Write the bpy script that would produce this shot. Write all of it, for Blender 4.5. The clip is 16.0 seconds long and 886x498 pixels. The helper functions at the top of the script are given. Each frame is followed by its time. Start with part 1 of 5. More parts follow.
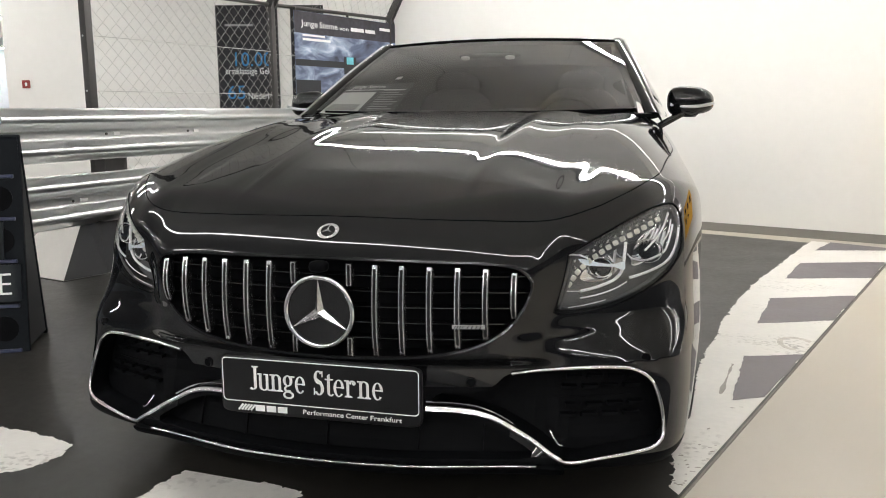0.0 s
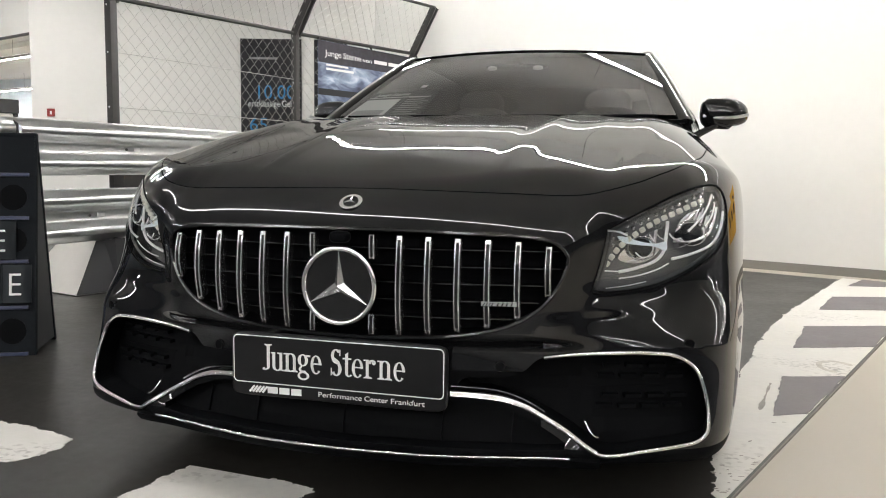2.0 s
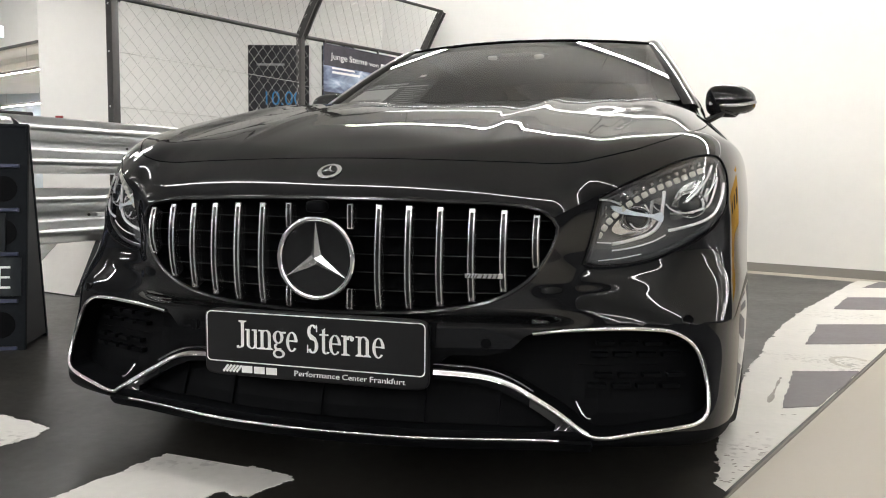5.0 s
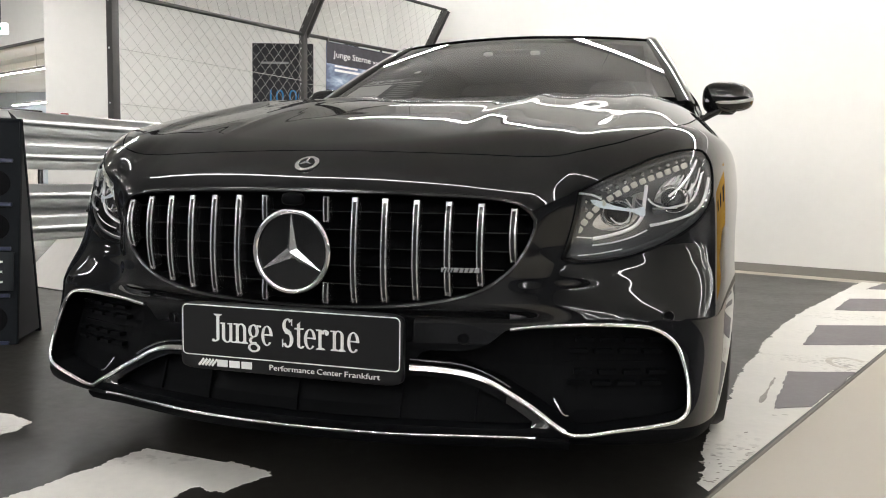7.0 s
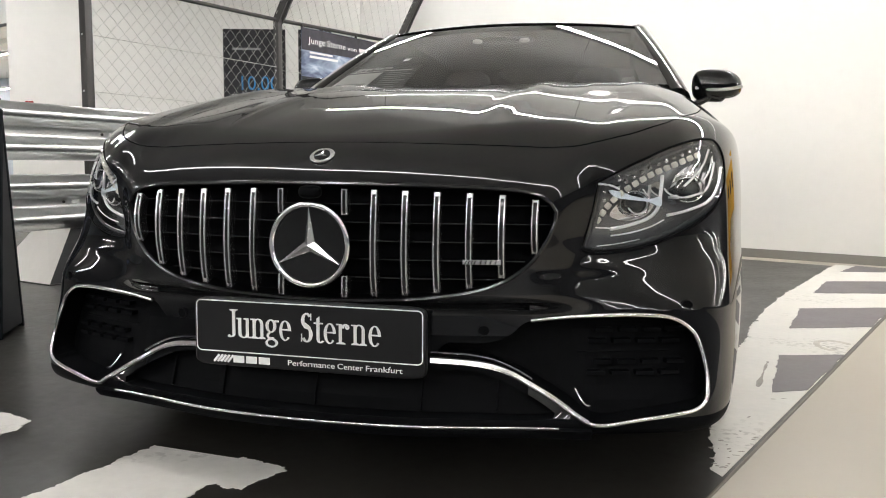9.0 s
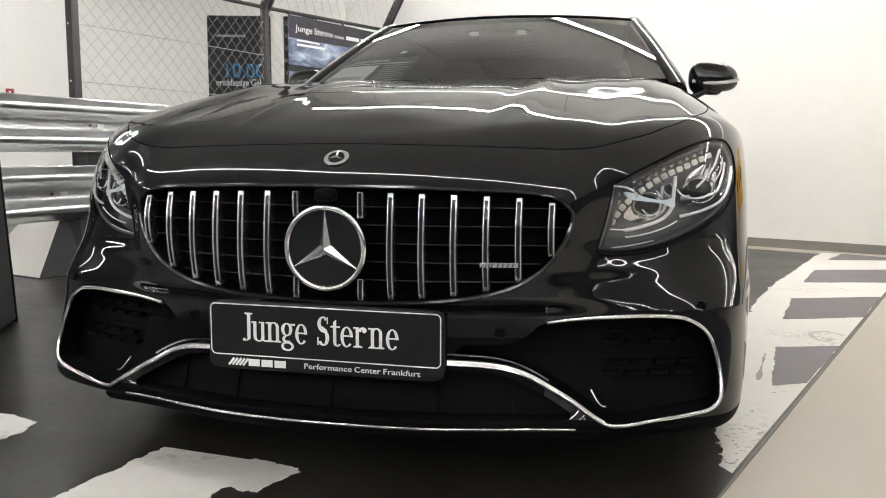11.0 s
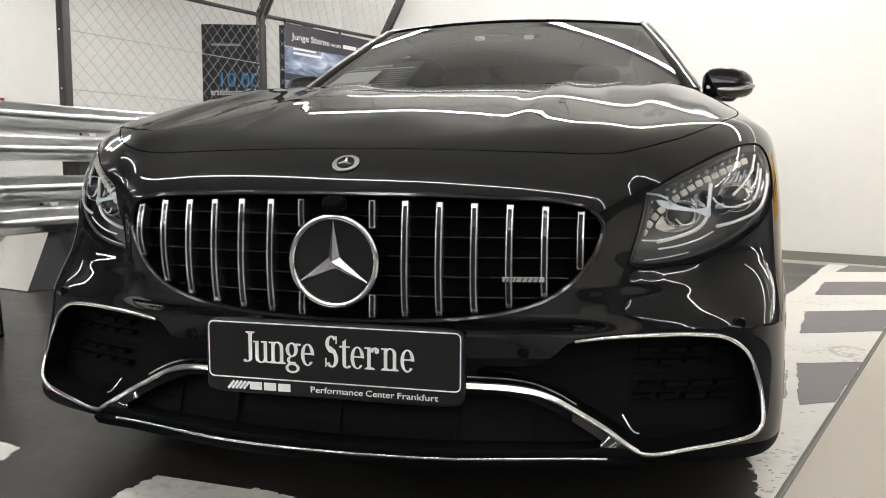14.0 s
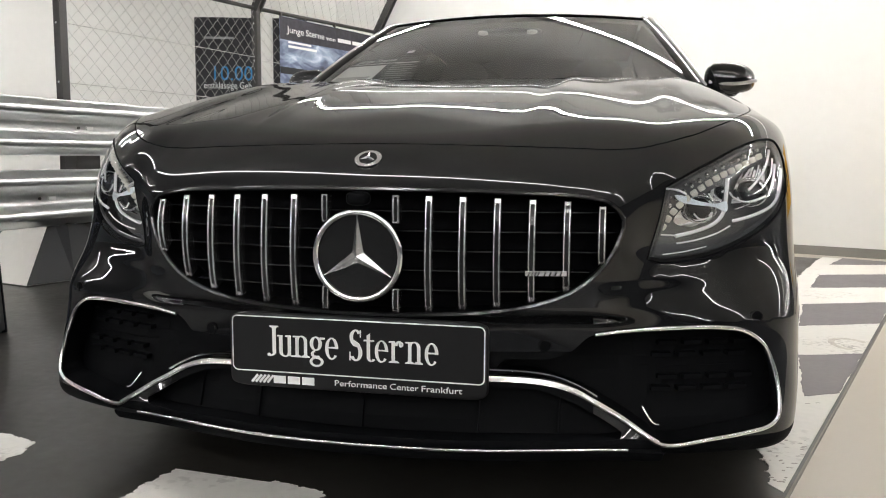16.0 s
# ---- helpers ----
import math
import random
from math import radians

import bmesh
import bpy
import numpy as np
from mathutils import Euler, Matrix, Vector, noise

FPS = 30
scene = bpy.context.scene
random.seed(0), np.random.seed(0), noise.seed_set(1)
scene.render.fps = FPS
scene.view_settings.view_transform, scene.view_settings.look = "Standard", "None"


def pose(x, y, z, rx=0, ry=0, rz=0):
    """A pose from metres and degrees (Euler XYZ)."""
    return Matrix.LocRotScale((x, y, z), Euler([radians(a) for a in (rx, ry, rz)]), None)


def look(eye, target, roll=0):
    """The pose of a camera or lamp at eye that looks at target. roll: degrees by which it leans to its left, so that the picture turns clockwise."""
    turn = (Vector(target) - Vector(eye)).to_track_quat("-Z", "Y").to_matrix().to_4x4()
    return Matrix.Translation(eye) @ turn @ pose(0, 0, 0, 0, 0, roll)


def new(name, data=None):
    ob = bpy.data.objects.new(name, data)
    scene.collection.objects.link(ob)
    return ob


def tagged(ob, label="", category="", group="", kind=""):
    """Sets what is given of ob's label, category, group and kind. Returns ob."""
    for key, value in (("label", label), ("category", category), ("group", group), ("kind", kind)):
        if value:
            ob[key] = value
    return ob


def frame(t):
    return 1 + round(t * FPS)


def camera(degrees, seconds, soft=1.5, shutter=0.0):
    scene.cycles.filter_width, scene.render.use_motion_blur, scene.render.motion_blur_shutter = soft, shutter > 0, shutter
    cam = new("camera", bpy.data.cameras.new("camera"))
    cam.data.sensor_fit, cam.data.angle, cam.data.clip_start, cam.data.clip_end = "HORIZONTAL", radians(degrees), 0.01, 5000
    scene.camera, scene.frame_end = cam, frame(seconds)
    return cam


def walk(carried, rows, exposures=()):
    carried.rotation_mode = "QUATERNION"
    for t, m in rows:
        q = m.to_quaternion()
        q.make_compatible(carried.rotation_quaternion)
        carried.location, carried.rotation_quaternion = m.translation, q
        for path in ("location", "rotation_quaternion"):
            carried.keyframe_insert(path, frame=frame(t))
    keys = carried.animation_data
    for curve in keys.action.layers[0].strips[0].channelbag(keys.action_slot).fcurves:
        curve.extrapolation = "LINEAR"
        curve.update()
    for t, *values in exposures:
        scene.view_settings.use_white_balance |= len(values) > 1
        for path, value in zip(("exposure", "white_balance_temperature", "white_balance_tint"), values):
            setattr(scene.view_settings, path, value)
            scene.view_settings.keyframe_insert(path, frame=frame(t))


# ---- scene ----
cam = camera(57.1, 16.0, soft=1.0)
PATH = [
    (0, (0.797, -1.869, 1.059), (0.303, 0.04, 0.725), -0.4),
    (0.5, (0.774, -1.855, 1.014), (0.265, 0.057, 0.723), -0.2),
    (1, (0.76, -1.84, 0.962), (0.243, 0.074, 0.705), 0.1),
    (1.5, (0.745, -1.809, 0.884), (0.224, 0.109, 0.658), 0.5),
    (2, (0.741, -1.779, 0.851), (0.205, 0.137, 0.645), 0.7),
    (2.5, (0.735, -1.773, 0.839), (0.188, 0.141, 0.649), 0.6),
    (3, (0.727, -1.771, 0.833), (0.165, 0.14, 0.656), 0.3),
    (3.5, (0.729, -1.767, 0.824), (0.168, 0.144, 0.64), 0.3),
    (4, (0.736, -1.729, 0.782), (0.173, 0.182, 0.602), 0.3),
    (6.5, (0.851, -1.64, 0.729), (0.263, 0.265, 0.567), 0.9),
    (7, (0.847, -1.629, 0.726), (0.253, 0.274, 0.558), 0.8),
    (7.5, (0.828, -1.63, 0.727), (0.244, 0.274, 0.544), 0.7),
    (8, (0.792, -1.635, 0.726), (0.23, 0.276, 0.545), 0.6),
    (10.5, (0.672, -1.666, 0.77), (0.206, 0.264, 0.531), 0.3),
    (11, (0.656, -1.666, 0.776), (0.191, 0.264, 0.537), 0.3),
    (11.5, (0.646, -1.661, 0.78), (0.181, 0.27, 0.541), 0.1),
    (12, (0.641, -1.656, 0.783), (0.186, 0.277, 0.544), 0.4),
    (12.5, (0.622, -1.628, 0.773), (0.172, 0.307, 0.537), 0.4),
    (13, (0.602, -1.593, 0.776), (0.154, 0.343, 0.551), 0.2),
    (13.5, (0.588, -1.565, 0.769), (0.142, 0.372, 0.553), 0.2),
    (14, (0.574, -1.543, 0.762), (0.124, 0.394, 0.551), 0.3),
    (14.5, (0.58, -1.536, 0.753), (0.147, 0.404, 0.53), 0.4),
    (15, (0.573, -1.545, 0.763), (0.146, 0.397, 0.545), 0.3),
    (15.5, (0.552, -1.555, 0.761), (0.127, 0.388, 0.542), 0.3),
    (16, (0.51, -1.575, 0.766), (0.089, 0.367, 0.539), 0.3),
]
walk(cam, [(t, look(eye, target, roll)) for t, eye, target, roll in PATH])

# ---- world and light ----
world = bpy.data.worlds.new("world")
scene.world = world
world.use_nodes = True
world.node_tree.nodes["Background"].inputs[0].default_value = (0.9, 0.95, 1.0, 1)
world.node_tree.nodes["Background"].inputs[1].default_value = 0.05
scene.view_settings.exposure = 0.0


# ---- materials ----
def nodes_of(mat):
    return mat.node_tree.nodes, mat.node_tree.links


def material(name, color, rough=0.5, metal=0.0, vary=0.0, scale=8.0, bump=0.0, bump_scale=60.0, coat=0.0, rough_vary=0.0, **extra):
    """Principled surface whose colour and gloss vary at two scales, with fine relief."""
    mat = bpy.data.materials.new(name)
    mat.use_nodes = True
    n, l = nodes_of(mat)
    b = n["Principled BSDF"]
    b.inputs["Base Color"].default_value = (*color, 1)
    b.inputs["Roughness"].default_value = rough
    b.inputs["Metallic"].default_value = metal
    b.inputs["Coat Weight"].default_value = coat
    b.inputs["Coat Roughness"].default_value = 0.02
    for key, value in extra.items():
        b.inputs[key.replace("_", " ")].default_value = value
    if vary or bump or rough_vary:
        co = n.new("ShaderNodeTexCoord")
    if vary or rough_vary:
        big, fine, mix = n.new("ShaderNodeTexNoise"), n.new("ShaderNodeTexNoise"), n.new("ShaderNodeMath")
        big.inputs["Scale"].default_value, fine.inputs["Scale"].default_value = scale, scale * 9
        big.inputs["Detail"].default_value, fine.inputs["Detail"].default_value = 4, 6
        l.new(co.outputs["Object"], big.inputs["Vector"]), l.new(co.outputs["Object"], fine.inputs["Vector"])
        mix.operation = "ADD"
        l.new(big.outputs["Fac"], mix.inputs[0]), l.new(fine.outputs["Fac"], mix.inputs[1])
    if vary:
        ramp = n.new("ShaderNodeMapRange")
        ramp.inputs["From Min"].default_value, ramp.inputs["From Max"].default_value = 0.6, 1.4
        ramp.inputs["To Min"].default_value, ramp.inputs["To Max"].default_value = 1 - vary, 1 + vary
        l.new(mix.outputs[0], ramp.inputs["Value"])
        mul = n.new("ShaderNodeVectorMath")
        mul.operation = "SCALE"
        mul.inputs[0].default_value = color
        l.new(ramp.outputs[0], mul.inputs["Scale"])
        l.new(mul.outputs[0], b.inputs["Base Color"])
    if rough_vary:
        rr = n.new("ShaderNodeMapRange")
        rr.inputs["From Min"].default_value, rr.inputs["From Max"].default_value = 0.6, 1.4
        rr.inputs["To Min"].default_value, rr.inputs["To Max"].default_value = rough - rough_vary, rough + rough_vary
        l.new(mix.outputs[0], rr.inputs["Value"])
        l.new(rr.outputs[0], b.inputs["Roughness"])
    if bump:
        nz, bp = n.new("ShaderNodeTexNoise"), n.new("ShaderNodeBump")
        nz.inputs["Scale"].default_value, nz.inputs["Detail"].default_value = bump_scale, 5
        bp.inputs["Strength"].default_value, bp.inputs["Distance"].default_value = bump, 0.01
        l.new(co.outputs["Object"], nz.inputs["Vector"])
        l.new(nz.outputs["Fac"], bp.inputs["Height"]), l.new(bp.outputs[0], b.inputs["Normal"])
    return mat


def lamp_material(name, color, strength):
    mat = bpy.data.materials.new(name)
    mat.use_nodes = True
    b = mat.node_tree.nodes["Principled BSDF"]
    b.inputs["Base Color"].default_value = (*color, 1)
    b.inputs["Emission Color"].default_value = (*color, 1)
    b.inputs["Emission Strength"].default_value = strength
    return mat


PAINT = material("black_paint", (0.0080, 0.0084, 0.0094), 0.03, rough_vary=0.01, scale=3.0)
GLOSS = material("gloss_black_plastic", (0.0105, 0.011, 0.012), 0.08)
PLASTIC = material("matt_black_plastic", (0.0050, 0.0053, 0.0060), 0.5, Specular_IOR_Level=0.02)
CHROME = material("chrome", (0.90, 0.90, 0.91), 0.04, 1.0)
BARCHROME = material("brushed_chrome", (0.95, 0.95, 0.955), 0.27, 1.0)
SILVERED = material("silvered_lamp_plastic", (0.95, 0.95, 0.95), 0.10)
BLUEGUIDE = material("pale_blue_guide", (0.84, 0.91, 0.96), 0.2, vary=0.15, scale=30)
SATIN = material("satin_silver", (0.62, 0.62, 0.63), 0.28, 1.0)
RUBBER = material("tyre_rubber", (0.014, 0.014, 0.014), 0.75, bump=0.1, bump_scale=200)
INTERIOR = material("dark_leather", (0.005, 0.005, 0.005), 0.7, Specular_IOR_Level=0.15, bump=0.1, bump_scale=300)
LINING = material("black_cloth", (0.012, 0.012, 0.012), 0.95, Specular_IOR_Level=0.0)
WHITEPRINT = material("white_print", (0.88, 0.88, 0.87), 0.45)
LEDBLOCK = material("frosted_led_block", (0.70, 0.69, 0.62), 0.25, vary=0.12, scale=60)
CRYSTAL = material("clear_crystal", (0.85, 0.85, 0.85), 0.10, 0.9)
LAMPBACK = material("lamp_bezel", (0.31, 0.315, 0.325), 0.22, 0.6, vary=0.15, scale=18)


def clear(name, tint, ior=1.5, gloss_color=(1, 1, 1)):
    """Thin clear sheet: see-through, with a mirror-like skin that grows towards grazing angles."""
    mat = bpy.data.materials.new(name)
    mat.use_nodes = True
    n, l = nodes_of(mat)
    n.remove(n["Principled BSDF"])
    t, g, f, mx = n.new("ShaderNodeBsdfTransparent"), n.new("ShaderNodeBsdfGlossy"), n.new("ShaderNodeFresnel"), n.new("ShaderNodeMixShader")
    t.inputs["Color"].default_value = (*tint, 1)
    g.inputs["Color"].default_value, g.inputs["Roughness"].default_value = (*gloss_color, 1), 0.01
    f.inputs["IOR"].default_value = ior
    l.new(f.outputs[0], mx.inputs[0]), l.new(t.outputs[0], mx.inputs[1]), l.new(g.outputs[0], mx.inputs[2])
    l.new(mx.outputs[0], n["Material Output"].inputs["Surface"])
    return mat


LENS = clear("headlamp_lens", (0.95, 0.96, 0.97), 1.7)
WINDOW = clear("screen_glass", (0.82, 0.84, 0.84), 2.3)
PRIVACY = clear("dark_tinted_glass", (0.035, 0.035, 0.035), 1.6)
WALL = material("wall_paint", (0.80, 0.79, 0.755), 0.75, vary=0.02, scale=1.5, bump=0.04, bump_scale=250)
CREAM = material("cream_floor", (0.48, 0.44, 0.375), 0.45, vary=0.03, scale=2.0, rough_vary=0.06)
ASPHALT = material("asphalt_vinyl", (0.0225, 0.0208, 0.0180), 0.38, vary=0.14, scale=3.0, rough_vary=0.06, bump=0.05, bump_scale=400)
GALV = material("galvanised_steel", (0.66, 0.67, 0.67), 0.36, 1.0, vary=0.08, scale=5.0, rough_vary=0.08)
DARKSTEEL = material("anthracite_steel", (0.055, 0.052, 0.05), 0.45, 0.3, vary=0.1, scale=20)
GREYBASE = material("baseboard_grey", (0.22, 0.21, 0.19), 0.6, vary=0.04)
CEIL = material("ceiling_paint", (0.80, 0.795, 0.78), 0.8, vary=0.02)
BOARD = material("board_black", (0.008, 0.0100, 0.0128), 0.65, Specular_IOR_Level=0.10, vary=0.15, scale=6, bump=0.03, bump_scale=300)
BOARDTILE = material("tile_charcoal", (0.014, 0.018, 0.022), 0.5, Specular_IOR_Level=0.25, vary=0.1, scale=10)
BLUERAIL = material("blue_rail", (0.012, 0.020, 0.060), 0.4, vary=0.1)
BLOCKWHITE = material("white_laminate", (0.74, 0.72, 0.68), 0.5, vary=0.03, scale=3)
BANNERDARK = material("charcoal_cloth", (0.022, 0.022, 0.025), 0.8, vary=0.1, scale=4, bump=0.05, bump_scale=500)
BANNERBLUE = material("blue_print", (0.03, 0.22, 0.50), 0.6)
POSTERDARK = material("dark_print", (0.018, 0.019, 0.022), 0.6, vary=0.1, scale=8)
POSTERCYAN = material("cyan_print", (0.15, 0.55, 0.62), 0.6, vary=0.3, scale=14)
REDPLASTIC = material("red_plastic", (0.28, 0.03, 0.026), 0.4)
GREENPRINT = material("green_print", (0.02, 0.28, 0.12), 0.5)
SIGNGLOW = lamp_material("sign_glow", (0.9, 1.0, 0.98), 4.0)
LAMPBODY = material("lamp_housing", (0.55, 0.55, 0.54), 0.5)
WIRE = material("mesh_wire", (0.52, 0.51, 0.48), 0.45, 0.3)
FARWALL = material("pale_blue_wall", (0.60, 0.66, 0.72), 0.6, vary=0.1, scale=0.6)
GREYWALL = material("grey_wall", (0.40, 0.395, 0.38), 0.6, vary=0.05, scale=1.0)
DARKWALL = material("unseen_dark_wall", (0.15, 0.155, 0.165), 0.6, vary=0.05, scale=1.0)
PAPER = material("paper", (0.85, 0.85, 0.82), 0.6)
GREYPAPER = material("grey_paper_print", (0.42, 0.42, 0.41), 0.6)
YELLOW = material("yellow_lacquer", (0.80, 0.45, 0.06), 0.4, vary=0.06, scale=3)
MATEDGE = material("mat_edging", (0.16, 0.145, 0.12), 0.5)
FLOORGREY = material("purplish_grey_paint", (0.15, 0.135, 0.145), 0.5, vary=0.10, scale=5, rough_vary=0.08)


# added glow for the ceiling, near and far; no real part of the lamps
CEILFILL = lamp_material("led_ceiling_fill", (1.0, 0.98, 0.955), 11.0)
FARFILL = lamp_material("led_ceiling_fill_far", (1.0, 0.98, 0.955), 5.0)


def worn_white():
    """White floor paint with rubbed-through specks and grey dirt."""
    mat = material("worn_white_paint", (0.72, 0.705, 0.665), 0.5, vary=0.07, scale=4, rough_vary=0.08)
    n, l = nodes_of(mat)
    co, a, b, r, mx = n.new("ShaderNodeTexCoord"), n.new("ShaderNodeTexNoise"), n.new("ShaderNodeTexNoise"), n.new("ShaderNodeMath"), n.new("ShaderNodeMix")
    a.inputs["Scale"].default_value, a.inputs["Detail"].default_value = 2.3, 3
    b.inputs["Scale"].default_value, b.inputs["Detail"].default_value = 42, 8
    r.operation = "MULTIPLY"
    ra, rb = n.new("ShaderNodeMapRange"), n.new("ShaderNodeMapRange")
    ra.inputs["From Min"].default_value, ra.inputs["From Max"].default_value = 0.55, 0.80
    rb.inputs["From Min"].default_value, rb.inputs["From Max"].default_value = 0.52, 0.62
    for t, g in ((a, ra), (b, rb)):
        l.new(co.outputs["Object"], t.inputs["Vector"]), l.new(t.outputs["Fac"], g.inputs["Value"])
    l.new(ra.outputs[0], r.inputs[0]), l.new(rb.outputs[0], r.inputs[1])
    mx.data_type = "RGBA"
    old = n["Principled BSDF"].inputs["Base Color"].links[0].from_socket
    l.new(r.outputs[0], mx.inputs["Factor"]), l.new(old, mx.inputs["A"])
    mx.inputs["B"].default_value = (0.22, 0.20, 0.18, 1)
    l.new(mx.outputs["Result"], n["Principled BSDF"].inputs["Base Color"])
    return mat


FLOORWHITE = worn_white()


def storm_print():
    """Blue-grey clouds printed on cloth."""
    mat = bpy.data.materials.new("storm_print")
    mat.use_nodes = True
    n, l = nodes_of(mat)
    co, nz, cr = n.new("ShaderNodeTexCoord"), n.new("ShaderNodeTexNoise"), n.new("ShaderNodeValToRGB")
    mp = n.new("ShaderNodeMapping")
    mp.inputs["Scale"].default_value = (1.2, 1.2, 2.6)
    nz.inputs["Scale"].default_value, nz.inputs["Detail"].default_value, nz.inputs["Distortion"].default_value = 2.6, 6, 0.8
    for p, c in zip((0.30, 0.48, 0.60, 0.72), ((0.03, 0.036, 0.06), (0.12, 0.15, 0.24), (0.32, 0.39, 0.52), (0.72, 0.76, 0.82))):
        e = cr.color_ramp.elements.new(p)
        e.color = (*c, 1)
    cr.color_ramp.elements.remove(cr.color_ramp.elements[0])
    cr.color_ramp.elements.remove(cr.color_ramp.elements[-1])
    l.new(co.outputs["Object"], mp.inputs["Vector"]), l.new(mp.outputs[0], nz.inputs["Vector"])
    l.new(nz.outputs["Fac"], cr.inputs["Fac"]), l.new(cr.outputs["Color"], n["Principled BSDF"].inputs["Base Color"])
    n["Principled BSDF"].inputs["Roughness"].default_value = 0.55
    return mat


POSTERSKY = storm_print()
LEDFILL = lamp_material("led_line_fill", (1.0, 0.98, 0.955), 95.0)
LEDSOFT = lamp_material("led_line_dimmed", (1.0, 0.98, 0.955), 14.0)
LEDSIDE = lamp_material("led_line_side", (1.0, 0.98, 0.955), 60.0)
LEDMID = lamp_material("led_line_half", (1.0, 0.98, 0.955), 34.0)
LEDREAR = lamp_material("led_line_rear", (1.0, 0.98, 0.955), 125.0)
LEDSTRONG = lamp_material("led_line_bright", (1.0, 0.98, 0.955), 165.0)


# ---- mesh helpers ----
def link(name, bm, mat, parent=None, label="", smooth=None):
    me = bpy.data.meshes.new(name)
    bm.to_mesh(me)
    bm.free()
    for m in mat if isinstance(mat, (list, tuple)) else [mat]:
        me.materials.append(m)
    if smooth is not None:
        me.shade_smooth()
        me.set_sharp_from_angle(angle=radians(smooth))
    ob = new(name, me)
    if parent:
        ob.parent = parent
    if label:
        tagged(ob, label)
    return ob


def part(name, bm, mat, parent, label="", smooth=None):
    return link(name, bm, mat, parent, label, smooth)


def box(bm, lo, hi, bevel=0.0, m=None):
    vs = [bm.verts.new((x, y, z)) for x in (lo[0], hi[0]) for y in (lo[1], hi[1]) for z in (lo[2], hi[2])]
    fs = [bm.faces.new([vs[i] for i in f]) for f in ((0, 1, 3, 2), (4, 6, 7, 5), (0, 4, 5, 1), (2, 3, 7, 6), (0, 2, 6, 4), (1, 5, 7, 3))]
    if bevel:
        es = list({e for f in fs for e in f.edges})
        r = bmesh.ops.bevel(bm, geom=es, offset=bevel, segments=2, affect="EDGES", profile=0.5)
        vs = list({v for f in r["faces"] for v in f.verts} | {v for v in vs if v.is_valid})
    if m is not None:
        bmesh.ops.transform(bm, matrix=m, verts=vs)
    return vs


def slab(bm, outline, z0, z1):
    """An upright prism over a plan outline."""
    a = [bm.verts.new((x, y, z0)) for x, y in outline]
    b = [bm.verts.new((x, y, z1)) for x, y in outline]
    k = len(a)
    bm.faces.new(b), bm.faces.new(a[::-1])
    for i in range(k):
        bm.faces.new((a[i], a[(i + 1) % k], b[(i + 1) % k], b[i]))


def upright(bm, p, q, thick, z0, z1):
    """A wall over the line p-q, its thickness to the left of it."""
    d = (Vector(q) - Vector(p)).normalized()
    n = Vector((-d.y, d.x)) * thick
    slab(bm, [p, q, (q[0] + n.x, q[1] + n.y), (p[0] + n.x, p[1] + n.y)], z0, z1)


def sweep(bm, pts, section, closed=False, up=(0, 0, 1), cap=True):
    """A section (list of side, height) carried along a line of points."""
    pts = [Vector(p) for p in pts]
    up, rings, k = Vector(up), [], len(pts)
    for i, p in enumerate(pts):
        d = (pts[(i + 1) % k] - pts[i - 1]) if closed else (pts[min(i + 1, k - 1)] - pts[max(i - 1, 0)])
        d.normalize()
        side = d.cross(up)
        side = side.normalized() if side.length > 1e-6 else Vector((1, 0, 0))
        v = side.cross(d)
        rings.append([bm.verts.new(p + side * a + v * b) for a, b in section])
    m = len(section)
    for i in range(k if closed else k - 1):
        r, s = rings[i], rings[(i + 1) % k]
        for j in range(m):
            bm.faces.new((r[j], r[(j + 1) % m], s[(j + 1) % m], s[j]))
    if cap and not closed:
        bm.faces.new(rings[0][::-1]), bm.faces.new(rings[-1])
    bmesh.ops.recalc_face_normals(bm, faces=bm.faces)
    return rings


def ring_section(r, n=8, squash=1.0):
    return [(r * math.cos(2 * math.pi * i / n), r * squash * math.sin(2 * math.pi * i / n)) for i in range(n)]


def spline(table, soft=0.0):
    """A smooth function near (t, value) pairs: monotone cubic, then softened over a width."""
    t, v = np.array([a for a, _ in table], float), np.array([b for _, b in table], float)
    h, dl = np.diff(t), np.diff(v) / np.diff(t)
    m = np.zeros(len(t))
    for i in range(1, len(t) - 1):
        if dl[i - 1] * dl[i] > 0:
            w1, w2 = 2 * h[i] + h[i - 1], h[i] + 2 * h[i - 1]
            m[i] = (w1 + w2) / (w1 / dl[i - 1] + w2 / dl[i])
    m[0], m[-1] = dl[0], dl[-1]

    def f(x):
        x = np.asarray(x, float)
        i = np.clip(np.searchsorted(t, x) - 1, 0, len(t) - 2)
        u = (x - t[i]) / h[i]
        inside = (2 * u**3 - 3 * u**2 + 1) * v[i] + (u**3 - 2 * u**2 + u) * h[i] * m[i] + (3 * u**2 - 2 * u**3) * v[i + 1] + (u**3 - u**2) * h[i] * m[i + 1]
        return np.where(x < t[0], v[0] + (x - t[0]) * m[0], np.where(x > t[-1], v[-1] + (x - t[-1]) * m[-1], inside))
    if not soft:
        return f
    grid = np.linspace(t[0] - 4 * soft, t[-1] + 4 * soft, 6001)
    k = np.arange(-3 * soft, 3 * soft, grid[1] - grid[0])
    w = np.exp(-0.5 * (k / soft) ** 2)
    smooth = np.convolve(np.pad(f(grid), len(w), mode="reflect", reflect_type="odd"), w / w.sum(), mode="same")[len(w):-len(w)]
    return lambda x: np.interp(x, grid, smooth)


